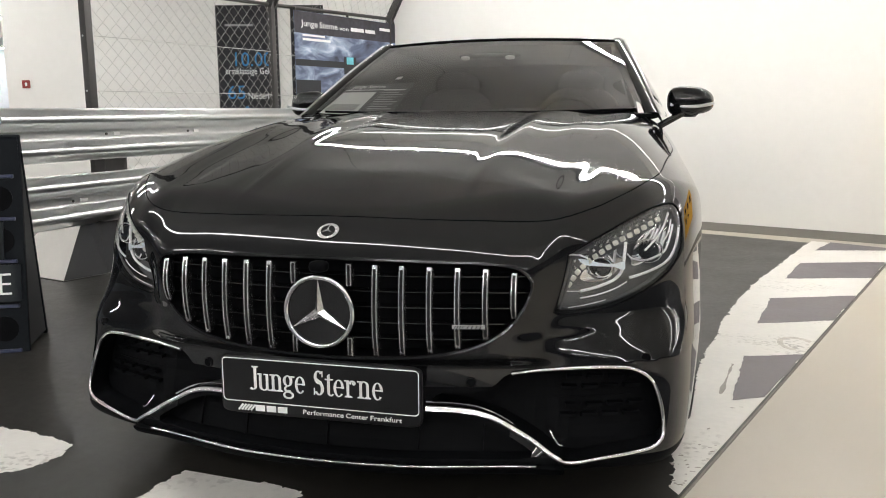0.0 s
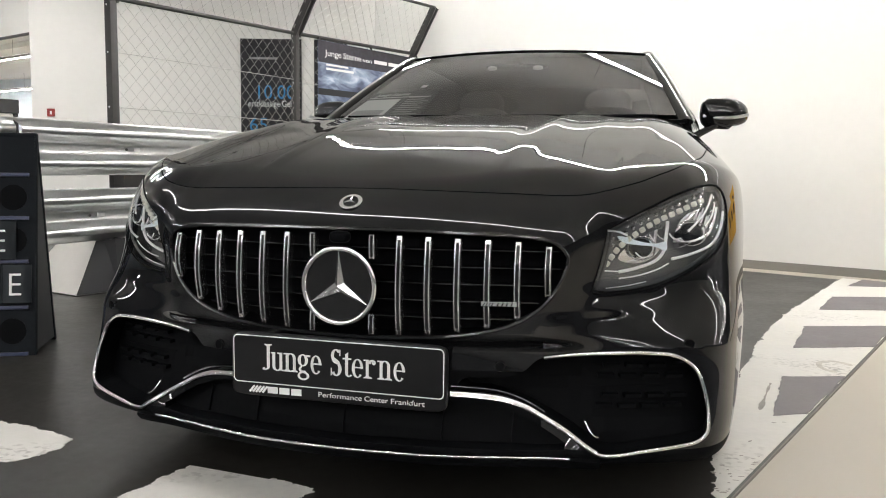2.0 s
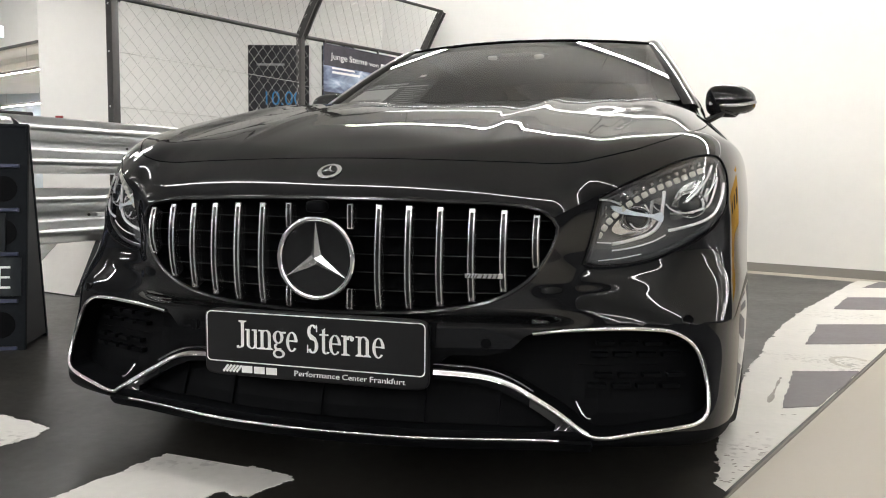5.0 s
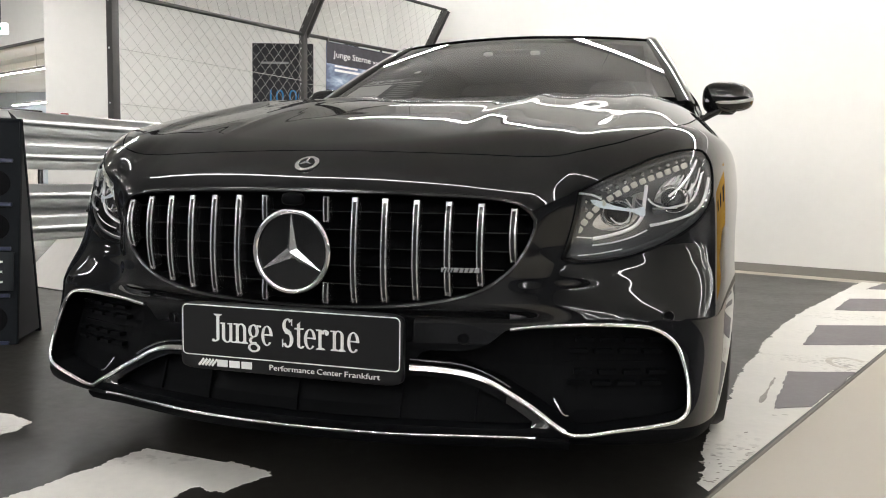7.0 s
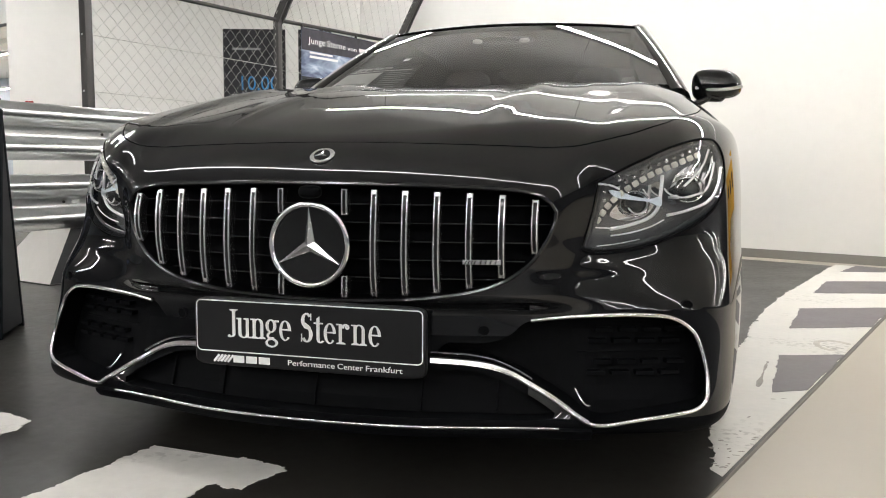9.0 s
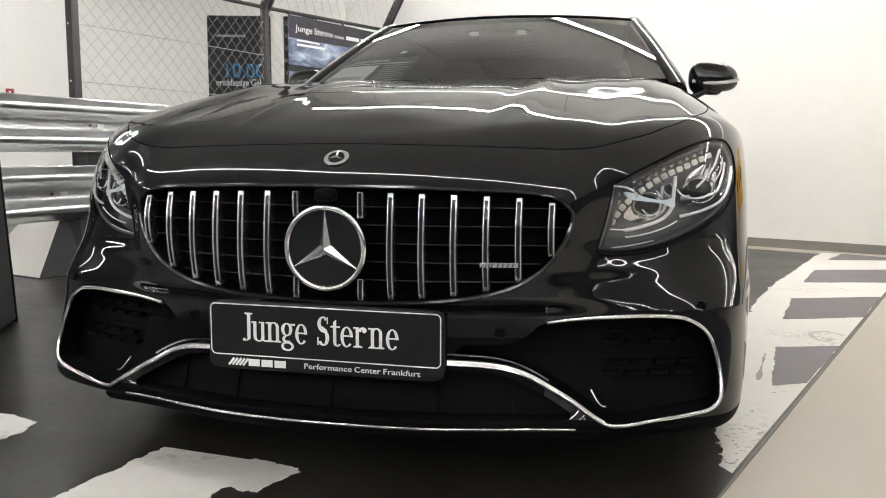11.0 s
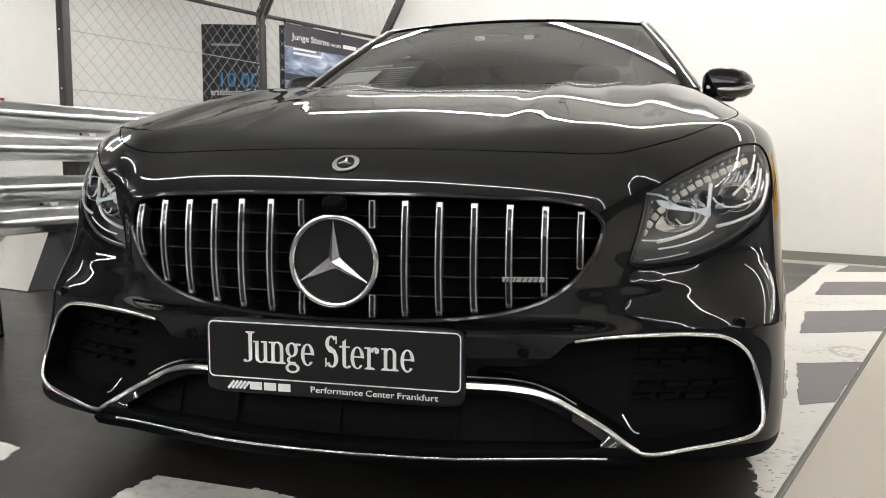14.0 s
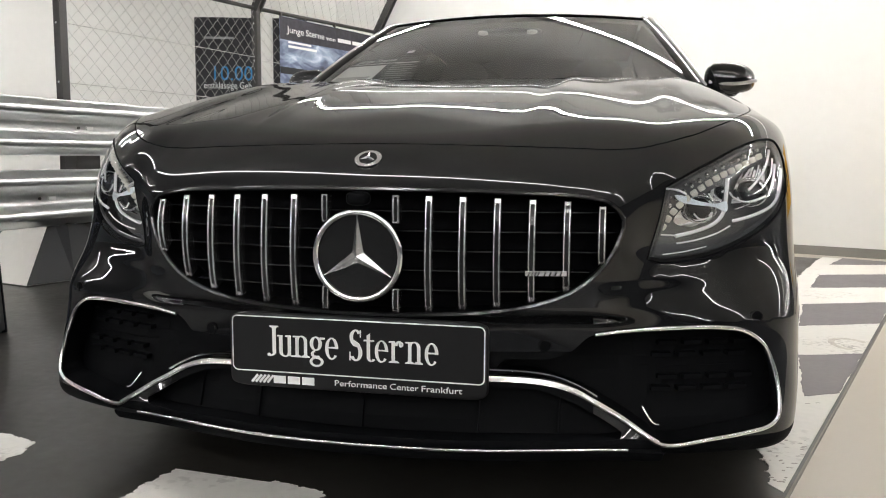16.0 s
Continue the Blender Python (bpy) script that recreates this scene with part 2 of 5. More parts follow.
# ---- the car ----
NOSE = spline([(-0.3, 0.028), (-0.2, 0.012), (0, 0.0), (0.2, 0.012), (0.37, 0.045), (0.48, 0.068), (0.6, 0.102), (0.72, 0.142), (0.82, 0.19), (0.88, 0.24), (0.92, 0.34), (0.95, 0.56)], 0.022)
LEAN = spline([(0.05, -0.04), (0.12, -0.045), (0.2, -0.05), (0.3, -0.02), (0.4, 0.01), (0.5, 0.018), (0.6, 0.02), (0.68, 0.018), (0.74, 0.022), (0.78, 0.04), (0.85, 0.1)], 0.022)
SLOPE = [(-0.2, 0.52), (0.1, 0.40), (0.25, 0.29), (0.36, 0.258), (0.5, 0.228), (0.62, 0.203), (0.76, 0.18), (0.86, 0.158), (0.95, 0.134), (1.05, 0.121), (1.15, 0.112), (1.3, 0.102), (1.5, 0.072), (1.8, 0.0), (2.6, -0.03), (4.0, -0.01), (4.9, -0.05)]
_y = np.linspace(-0.2, 5.2, 5401)
_z = np.cumsum(spline(SLOPE, 0.035)(_y)) * 0.001
_z += 0.794 - np.interp(0.1, _y, _z)


def TOP(y):
    """The upper skin's height on the middle line, from its slope."""
    return np.interp(y, _y, _z)


DROP = spline([(0, 0.029), (0.5, 0.0335), (1.2, 0.019), (1.8, 0.0), (3, 0.05), (5, 0.08)], 0.1)
WIDE = spline([(-0.2, 0.93), (0.35, 0.955), (0.6, 0.963), (0.87, 0.957), (1.4, 0.945), (2.4, 0.94), (3.3, 0.945), (3.85, 0.957), (4.5, 0.92), (5, 0.87)], 0.06)
FLANK = spline([(0.1, -0.075), (0.25, -0.035), (0.45, -0.008), (0.6, 0.0), (0.75, -0.006), (0.83, -0.026), (0.9, -0.058), (1.1, -0.16)], 0.03)


# rise of the bonnet's creases in millimetres: one row for each distance from the middle line, one column for each station
CREASE_X = [0, 0.1, 0.19, 0.255, 0.28, 0.30, 0.32, 0.34, 0.36, 0.40, 0.46, 0.53, 0.57, 0.60, 0.63, 0.66, 0.72, 0.9]
CREASE_Y = [0.25, 0.45, 0.7, 1.05, 1.55]
CREASE = [(26.6, 7.9, 4.9, 2.8, 5.5),
          (16.8, 5.9, 4.4, 2.7, 5.1),
          (9.0, 3.5, 3.7, 2.5, 4.0),
          (4.7, 2.8, 3.9, 1.6, 2.7),
          (6.6, 3.9, 4.3, -0.7, 0.9),
          (11.4, 6.3, 5.0, -3.6, 0.7),
          (14.2, 7.9, 6.2, 3.8, 2.0),
          (5.5, 6.2, 7.3, 10.8, 4.1),
          (2.9, 5.3, 6.9, 14.2, 4.9),
          (6.4, 2.3, 3.8, 10.5, 4.8),
          (2.7, -0.8, 0.7, 8.0, 2.2),
          (-2.8, -3.8, -1.7, 12.0, -3.1),
          (-7.2, -5.2, -2.0, 12.1, -4.9),
          (0.5, -3.6, -0.1, 12.9, -4.7),
          (9.5, 1.1, 3.2, 16.5, -4.0),
          (8.6, 4.0, 6.1, 17.6, -3.9),
          (9.1, 4.5, 7.4, 10.4, -4.7),
          (11.0, 7.9, 3.8, -2.2, -8.6)]


def weights(knots, x):
    """How much each knot's value counts at x, on a smooth line through all knots."""
    k, n = np.array(knots, float), len(knots)
    h = np.diff(k)
    step, lean = np.zeros((n - 1, n)), np.zeros((n, n))
    for i in range(n - 1):
        step[i, i], step[i, i + 1] = -1 / h[i], 1 / h[i]
    for i in range(1, n - 1):
        lean[i] = (h[i] * step[i - 1] + h[i - 1] * step[i]) / (h[i - 1] + h[i])
    if k[0] == 0:
        lean[-1] = step[-1]
    else:
        lean[0] = step[0]
    i = np.clip(np.searchsorted(k, x) - 1, 0, n - 2)
    u, one = np.clip((x - k[i]) / h[i], 0, 1), np.eye(n)
    a, b, c, d = 2 * u**3 - 3 * u**2 + 1, (u**3 - 2 * u**2 + u) * h[i], 3 * u**2 - 2 * u**3, (u**3 - u**2) * h[i]
    return a[:, None] * one[i] + b[:, None] * lean[i] + c[:, None] * one[i + 1] + d[:, None] * lean[i + 1]


_cx, _cy = np.linspace(0, 1, 1001), np.linspace(0, 2.8, 561)
_crease = weights(CREASE_X, _cx) @ (np.array(CREASE) * 0.001) @ weights(CREASE_Y, _cy).T


def crease_rise(x, y):
    """The creases' rise, looked up between the nearest stations."""
    a, b = np.clip(x, 0, 0.9989) * 1000, np.clip(y, 0, 2.794) * 200
    i, j = a.astype(int), b.astype(int)
    u, v = a - i, b - j
    return (1 - u) * ((1 - v) * _crease[i, j] + v * _crease[i, j + 1]) + u * ((1 - v) * _crease[i + 1, j] + v * _crease[i + 1, j + 1])


# how much lower the nose's rounded edge runs towards the grille's ends, and how deep the hollow under each headlamp is (millimetres)
EDGE_X, EDGE_DROP = [0.1, 0.22, 0.30, 0.37, 0.43, 0.48, 0.53, 0.60, 0.68], [0.0, 11.0, 22.0, 35.5, 49.7, 56.8, 48.5, -3.2, 0.0]
PANEL_X, PANEL_Z = [0.46, 0.52, 0.58, 0.64, 0.70, 0.76, 0.82, 0.90], [0.42, 0.445, 0.47, 0.495, 0.52, 0.55, 0.60]
PANEL = [(0.0, 0.0, 0.0, 0.0, 0.0, 0.0, 0.0),
         (0.0, 0.3, 0.4, 1.0, 4.8, -0.7, 0.0),
         (0.0, 1.0, 1.3, -1.2, -9.6, -7.2, 0.0),
         (0.0, 1.2, 1.6, -1.2, -6.6, -2.7, 0.0),
         (0.0, 0.9, 1.3, -0.8, -3.8, -1.7, 0.0),
         (0.0, 0.3, 0.1, -1.0, -2.2, -1.8, 0.0),
         (0.0, -0.0, -0.2, -0.6, -0.9, -0.9, 0.0),
         (0.0, 0.0, 0.0, 0.0, 0.0, 0.0, 0.0)]
_ex, _px, _pz = np.linspace(0, 1, 501), np.linspace(0.46, 0.90, 221), np.linspace(0.42, 0.60, 181)
_edge = weights(EDGE_X, np.clip(_ex, 0.1, 0.68)) @ (np.array(EDGE_DROP) * 0.001)
_panel = weights(PANEL_X, _px) @ (np.array(PANEL) * 0.001) @ weights(PANEL_Z, _pz).T


def hollow(x, z):
    a, b = np.clip((x - 0.46) / 0.44, 0, 0.9999) * 220, np.clip((z - 0.42) / 0.18, 0, 0.9999) * 180
    i, j = a.astype(int), b.astype(int)
    u, v = a - i, b - j
    return (1 - u) * ((1 - v) * _panel[i, j] + v * _panel[i, j + 1]) + u * ((1 - v) * _panel[i + 1, j] + v * _panel[i + 1, j + 1])


def ramp(u):
    u = np.clip(u, 0, 1)
    return u * u * u * (u * (6 * u - 15) + 10)


def smax(a, b, k):
    h = np.maximum(k - np.abs(a - b), 0) / k
    return np.maximum(a, b) + h * h * k / 4


def body_field(p):
    """Below nought inside the car's lower body: top, front, flanks and tail, rounded into one another."""
    x, y, z = np.abs(p[..., 0]), p[..., 1], p[..., 2]
    top = z - (TOP(y) - DROP(y) * (x / 0.75) ** 3 + crease_rise(x, y) * ramp((y - 0.12) / 0.45) * ramp((2.6 - y) / 0.8))
    sweep = 0.15 * (np.clip(x - 0.58, 0, 1) / 0.29) ** 1.5 * np.clip((z - 0.43) / 0.34, 0, 1)
    shell = 0.034 * ramp((0.64 - x) / 0.20) * ramp((z - 0.415) / 0.05) * ramp((0.84 - z) / 0.18)
    panel = 0.028 * ramp((x - 0.50) / 0.1) * ramp((z - 0.43) / 0.13) * (1 - 0.5 * ramp((z - 0.56) / 0.14))
    front = NOSE(x) + LEAN(z + np.interp(x, _ex, _edge)) + sweep + panel + hollow(x, z) - shell - y
    side = x - WIDE(y) - FLANK(z)
    back = y - (4.97 - 0.25 * x**2.5 - 0.12 * (z - 0.6) ** 2)
    g = smax(top, side, 0.16)
    g = smax(g, front * 0.8, 0.07)
    g = smax(g, back, 0.12)
    return smax(g, 0.163 - z, 0.04)


def project(points, origins):
    d = points - origins
    lo, hi = np.zeros(len(d)), np.full(len(d), 3.0)
    for _ in range(34):
        mid = (lo + hi) / 2
        inside = body_field(origins + d * mid[:, None]) < 0
        lo, hi = np.where(inside, mid, lo), np.where(inside, hi, mid)
    return origins + d * lo[:, None]


def body_mesh(nz, ys):
    """A box of quads drawn out from the car's inner spine on to its skin."""
    half = np.concatenate([np.linspace(0, 0.24, 22), np.linspace(0.24, 0.40, 41)[1:], np.linspace(0.40, 0.55, 16)[1:], np.linspace(0.55, 0.70, 31)[1:], np.linspace(0.70, 0.95, 26)[1:]])
    xs, zs = np.concatenate([-half[:0:-1], half]), np.linspace(0.12, 0.9, nz)
    index, pts, faces = {}, [], []

    def v(x, y, z):
        key = (round(x, 5), round(y, 5), round(z, 5))
        if key not in index:
            index[key] = len(pts)
            pts.append((x, y, z))
        return index[key]

    def grid(a, b, make, flip):
        for i in range(len(a) - 1):
            for j in range(len(b) - 1):
                q = [v(*make(a[i], b[j])), v(*make(a[i + 1], b[j])), v(*make(a[i + 1], b[j + 1])), v(*make(a[i], b[j + 1]))]
                faces.append(q[::-1] if flip else q)
    grid(xs, zs, lambda a, b: (a, ys[0], b), False)
    grid(xs, zs, lambda a, b: (a, ys[-1], b), True)
    grid(xs, ys, lambda a, b: (a, b, zs[-1]), False)
    grid(xs, ys, lambda a, b: (a, b, zs[0]), True)
    grid(ys, zs, lambda a, b: (xs[0], a, b), True)
    grid(ys, zs, lambda a, b: (xs[-1], a, b), False)
    p = np.array(pts)
    o = np.stack([0 * p[:, 0], np.clip(p[:, 1], 0.85, 4.2), 0 * p[:, 0] + 0.5], -1)
    p = project(p, o)
    me = bpy.data.meshes.new("body")
    me.from_pydata(p.tolist(), [], faces)
    return me


def skin_y(x, z, start=-0.4, end=1.2):
    """How far back the front skin lies at (x, z)."""
    x, z = np.broadcast_arrays(np.asarray(x, float), np.asarray(z, float))
    lo, hi = np.full(x.shape, start), np.full(x.shape, end)
    for _ in range(34):
        mid = (lo + hi) / 2
        out = body_field(np.stack([x, mid, z], -1)) > 0
        lo, hi = np.where(out, mid, lo), np.where(out, hi, mid)
    return hi


def skin_z(x, y):
    """How high the upper skin lies at (x, y)."""
    x, y = np.broadcast_arrays(np.asarray(x, float), np.asarray(y, float))
    lo, hi = np.full(x.shape, 0.5), np.full(x.shape, 1.5)
    for _ in range(34):
        mid = (lo + hi) / 2
        out = body_field(np.stack([x, y, mid], -1)) > 0
        lo, hi = np.where(out, lo, mid), np.where(out, mid, hi)
    return lo


def rounded(points, n, closed=True):
    """A smooth line of n points through a few given ones, evenly spaced."""
    p = np.array(points, float)
    k = len(p)
    out = []
    for i in range(k if closed else k - 1):
        a, b, c, d = (p[(i + j) % k] for j in (-1, 0, 1, 2)) if closed else (p[max(i - 1, 0)], p[i], p[i + 1], p[min(i + 2, k - 1)])
        for u in np.linspace(0, 1, 16, endpoint=False):
            t0, t1, t2, t3 = 0.0, *np.cumsum([max(np.linalg.norm(q), 1e-6) ** 0.5 for q in (b - a, c - b, d - c)])
            t = t1 + u * (t2 - t1)
            a1, a2, a3 = (a * (t1 - t) + b * (t - t0)) / (t1 - t0), (b * (t2 - t) + c * (t - t1)) / (t2 - t1), (c * (t3 - t) + d * (t - t2)) / (t3 - t2)
            b1, b2 = (a1 * (t2 - t) + a2 * (t - t0)) / (t2 - t0), (a2 * (t3 - t) + a3 * (t - t1)) / (t3 - t1)
            out.append((b1 * (t2 - t) + b2 * (t - t1)) / (t2 - t1))
    out.append(out[0] if closed else p[-1])
    out = np.array(out)
    run = np.r_[0, np.cumsum(np.linalg.norm(np.diff(out, axis=0), axis=1))]
    at = np.linspace(0, run[-1], n, endpoint=not closed)
    return np.stack([np.interp(at, run, out[:, j]) for j in range(out.shape[1])], -1)


def mirror_outline(half):
    """A closed outline from its half on the side of +x, which starts and ends on the middle line."""
    return [*half, *[(-x, z) for x, z in half[::-1] if x > 1e-6]]


def inset(outline, by):
    p = np.array(outline, float)
    d = np.roll(p, -1, 0) - np.roll(p, 1, 0)
    d /= np.linalg.norm(d, axis=1, keepdims=True) + 1e-9
    area = np.sum(p[:, 0] * np.roll(p[:, 1], -1) - np.roll(p[:, 0], -1) * p[:, 1])
    n = np.stack([-d[:, 1], d[:, 0]], -1) * (1 if area > 0 else -1)
    return p + n * by


def filled(outline, step):
    """Triangles that fill an outline, with inner points every step metres."""
    from mathutils.geometry import delaunay_2d_cdt
    p = np.array(outline, float)
    k = len(p)
    q = np.roll(p, -1, 0)
    gx, gy = np.meshgrid(np.arange(p[:, 0].min(), p[:, 0].max(), step), np.arange(p[:, 1].min(), p[:, 1].max(), step))
    g = np.stack([gx.ravel(), gy.ravel()], -1)
    cross = ((p[:, 1] > g[:, None, 1]) != (q[:, 1] > g[:, None, 1])) & (g[:, None, 0] < (q[:, 0] - p[:, 0]) * (g[:, None, 1] - p[:, 1]) / (q[:, 1] - p[:, 1] + 1e-12) + p[:, 0])
    near = np.linalg.norm(g[:, None] - p[None], axis=2).min(1) > step * 0.5
    g = g[(cross.sum(1) % 2 == 1) & near]
    vs, _, fs, *_ = delaunay_2d_cdt([Vector(v) for v in [*p, *g]], [(i, (i + 1) % k) for i in range(k)], [], 1, 1e-6)
    return np.array([tuple(v) for v in vs]), fs


def patch(outline, depth=0.0, step=0.02, thick=0.0):
    """A piece of the front skin inside an outline of (x, z), pushed back by depth; with thick it becomes a plate."""
    v, fs = filled(outline, step)
    y = skin_y(v[:, 0], v[:, 1]) + depth
    bm = bmesh.new()
    a = [bm.verts.new((x, yy, z)) for (x, z), yy in zip(v, y)]
    faces = [bm.faces.new([a[i] for i in f]) for f in fs]
    bmesh.ops.recalc_face_normals(bm, faces=faces)
    if faces and sum(f.normal.y for f in faces) > 0:
        bmesh.ops.reverse_faces(bm, faces=faces)
    if thick:
        bmesh.ops.solidify(bm, geom=faces, thickness=thick)
    return bm


def front_cutter(outline, depth, step=0.05):
    """A block that cuts the front skin inside an outline of (x, z), down to depth."""
    v, fs = filled(outline, step)
    y = skin_y(v[:, 0], v[:, 1]) + depth
    bm = bmesh.new()
    b = [bm.verts.new((x, yy, z)) for (x, z), yy in zip(v, y)]
    f = [bm.verts.new((x, -0.6, z)) for x, z in v]
    close_block(bm, b, f, fs)
    return bm


def close_block(bm, a, b, fs):
    edges = {}
    for t in fs:
        for i in range(len(t)):
            e = (t[i], t[(i + 1) % len(t)])
            edges[e] = True
        bm.faces.new([a[i] for i in t]), bm.faces.new([b[i] for i in t][::-1])
    for i, j in edges:
        if (j, i) not in edges:
            bm.faces.new((a[j], a[i], b[i], b[j]))
    for fc in bm.faces:
        fc.material_index = 1
    bmesh.ops.recalc_face_normals(bm, faces=bm.faces)


def top_cutter(outline, depth, step=0.06):
    v, fs = filled(outline, step)
    z = skin_z(v[:, 0], v[:, 1]) - depth
    bm = bmesh.new()
    b = [bm.verts.new((x, y, zz)) for (x, y), zz in zip(v, z)]
    f = [bm.verts.new((x, y, 1.5)) for x, y in v]
    close_block(bm, b, f, fs)
    return bm


def carve(ob, cutters, operation="DIFFERENCE"):
    """Applies cutters to a mesh object for good."""
    for bm in cutters:
        tool = link("cutter", bm, [PAINT, PLASTIC])
        mod = ob.modifiers.new("cut", "BOOLEAN")
        mod.operation, mod.solver, mod.object = operation, "MANIFOLD", tool
        done = bpy.data.meshes.new_from_object(ob.evaluated_get(bpy.context.evaluated_depsgraph_get()))
        ob.modifiers.clear()
        ob.data = done
        bpy.data.objects.remove(tool)


def on_skin(points, out=0.0):
    """Points (x, z) laid on the front skin, raised by out."""
    p = np.array(points, float)
    return [(x, y - out, z) for (x, z), y in zip(p, skin_y(p[:, 0], p[:, 1]))]


def lettering(words, width, height, depth=0.002, thin=0.0):
    """Flat letters, drawn to a width and height of capitals, in the x-z plane facing -y, lower left corner at the origin."""
    cu = bpy.data.curves.new("words", "FONT")
    cu.body, cu.extrude, cu.resolution_u, cu.offset = words, 0.01, 3, thin
    ob = new("words", cu)
    me = bpy.data.meshes.new_from_object(ob.evaluated_get(bpy.context.evaluated_depsgraph_get()))
    bpy.data.objects.remove(ob)
    bm = bmesh.new()
    bm.from_mesh(me)
    xs, ys = [v.co.x for v in bm.verts], [v.co.y for v in bm.verts]
    cap = 0.73
    for v in bm.verts:
        v.co = Vector(((v.co.x - min(xs)) / (max(xs) - min(xs)) * width, -depth * (1 if v.co.z > 0 else 0), v.co.y / cap * height))
    bmesh.ops.recalc_face_normals(bm, faces=bm.faces)
    return bm


def moved(bm, m):
    bmesh.ops.transform(bm, matrix=m, verts=bm.verts)
    return bm


def flipped(bm):
    """The mirror image across the car's middle plane."""
    for v in bm.verts:
        v.co.x = -v.co.x
    bmesh.ops.reverse_faces(bm, faces=bm.faces)
    return bm


def tube(points, r, n=8, closed=False, squash=1.0, up=(0, -1, 0.2)):
    bm = bmesh.new()
    sweep(bm, points, ring_section(r, n, squash), closed=closed, up=up)
    return bm


def blob(centre, size, power=2.0, nu=24, nv=16):
    """A rounded block (superellipsoid)."""
    bm = bmesh.new()
    sg = lambda v, e: math.copysign(abs(v) ** e, v)
    e = 2.0 / power
    rows = []
    for j in range(1, nv):
        t = math.pi * j / nv - math.pi / 2
        rows.append([bm.verts.new((centre[0] + size[0] * sg(math.cos(t), e) * sg(math.cos(u), e), centre[1] + size[1] * sg(math.cos(t), e) * sg(math.sin(u), e), centre[2] + size[2] * sg(math.sin(t), e))) for u in (2 * math.pi * i / nu for i in range(nu))])
    lo, hi = bm.verts.new((centre[0], centre[1], centre[2] - size[2])), bm.verts.new((centre[0], centre[1], centre[2] + size[2]))
    for r, q in zip(rows, rows[1:]):
        for i in range(nu):
            bm.faces.new((r[i], r[(i + 1) % nu], q[(i + 1) % nu], q[i]))
    for i in range(nu):
        bm.faces.new((lo, rows[0][(i + 1) % nu], rows[0][i])), bm.faces.new((hi, rows[-1][i], rows[-1][(i + 1) % nu]))
    return bm


def disc(r, depth, n=32, bevel=0.0):
    """A round plate that faces -y, its back at y=0."""
    bm = bmesh.new()
    sweep(bm, [(0, 0, 0), (0, -depth + bevel, 0)] , ring_section(r, n), up=(0, 0, 1))
    if bevel:
        es = [e for e in bm.edges if all(abs(v.co.y + depth - bevel) < 1e-6 for v in e.verts)]
        bmesh.ops.bevel(bm, geom=es, offset=bevel, segments=2, affect="EDGES")
    return bm


def star(r, height):
    """Three tapered, ridged arms, facing -y."""
    bm = bmesh.new()
    for k in range(3):
        t = math.pi / 2 + k * 2 * math.pi / 3
        out, side = Vector((math.cos(t), 0, math.sin(t))), Vector((-math.sin(t), 0, math.cos(t)))
        base = [side * r * 0.14 + out * r * 0.06, out * r, -side * r * 0.14 + out * r * 0.06]
        tip, hub = bm.verts.new(out * r * 0.98 + Vector((0, -height * 0.35, 0))), bm.verts.new((0, -height, 0))
        a, b, c = (bm.verts.new(v) for v in base)
        bm.faces.new((hub, a, tip)), bm.faces.new((hub, tip, c)), bm.faces.new((a, b, tip)), bm.faces.new((tip, b, c))
        bm.faces.new((a, c, b))
    bmesh.ops.recalc_face_normals(bm, faces=bm.faces)
    return bm


car = tagged(new("car"), "glossy black two-door luxury coupe parked on the printed mat", "car")
ys = np.concatenate([np.linspace(-0.1, 1.8, 130), np.linspace(1.8, 5.0, 60)[1:]])
me = body_mesh(113, ys)
me.materials.append(PAINT), me.materials.append(PLASTIC)
bm = bmesh.new()
bm.from_mesh(me)
for co, no in (((0, 0, 0.205), (0, 0, 1)), ((0, 0, 0.372), (0, 0, 1)), ((0.47, 0, 0), (1, 0, 0)), ((-0.47, 0, 0), (1, 0, 0))):
    near = [f for f in bm.faces if f.calc_center_median().y < 0.9]
    geom = near + list({e for f in near for e in f.edges}) + list({v for f in near for v in f.verts})
    bmesh.ops.bisect_plane(bm, geom=geom, plane_co=co, plane_no=no, dist=1e-5)
bm.to_mesh(me)
bm.free()
for poly in me.polygons:                     # unpainted plastic under the bumper
    if poly.center.y < 0.75 and (poly.center.z < 0.205 or (poly.center.z < 0.372 and abs(poly.center.x) < 0.47)):
        poly.material_index = 1
body = new("body", me)
body.parent = car

GRILLE = rounded(mirror_outline([(0, 0.700), (0.16, 0.699), (0.30, 0.695), (0.44, 0.688), (0.492, 0.675), (0.518, 0.646), (0.514, 0.61), (0.479, 0.545), (0.425, 0.499), (0.359, 0.473), (0.249, 0.455), (0.135, 0.447), (0, 0.443)]), 120)
HEADLAMP = np.concatenate([rounded([(0.566, 0.559), (0.577, 0.60), (0.589, 0.65), (0.598, 0.706)], 8, False)[:-1],
                           rounded([(0.598, 0.706), (0.65, 0.735), (0.70, 0.760), (0.753, 0.786), (0.82, 0.806), (0.852, 0.803), (0.871, 0.773), (0.877, 0.725), (0.873, 0.685), (0.852, 0.646), (0.806, 0.608), (0.74, 0.575), (0.69, 0.559), (0.63, 0.550), (0.588, 0.550), (0.566, 0.559)], 70, False)[:-1]])
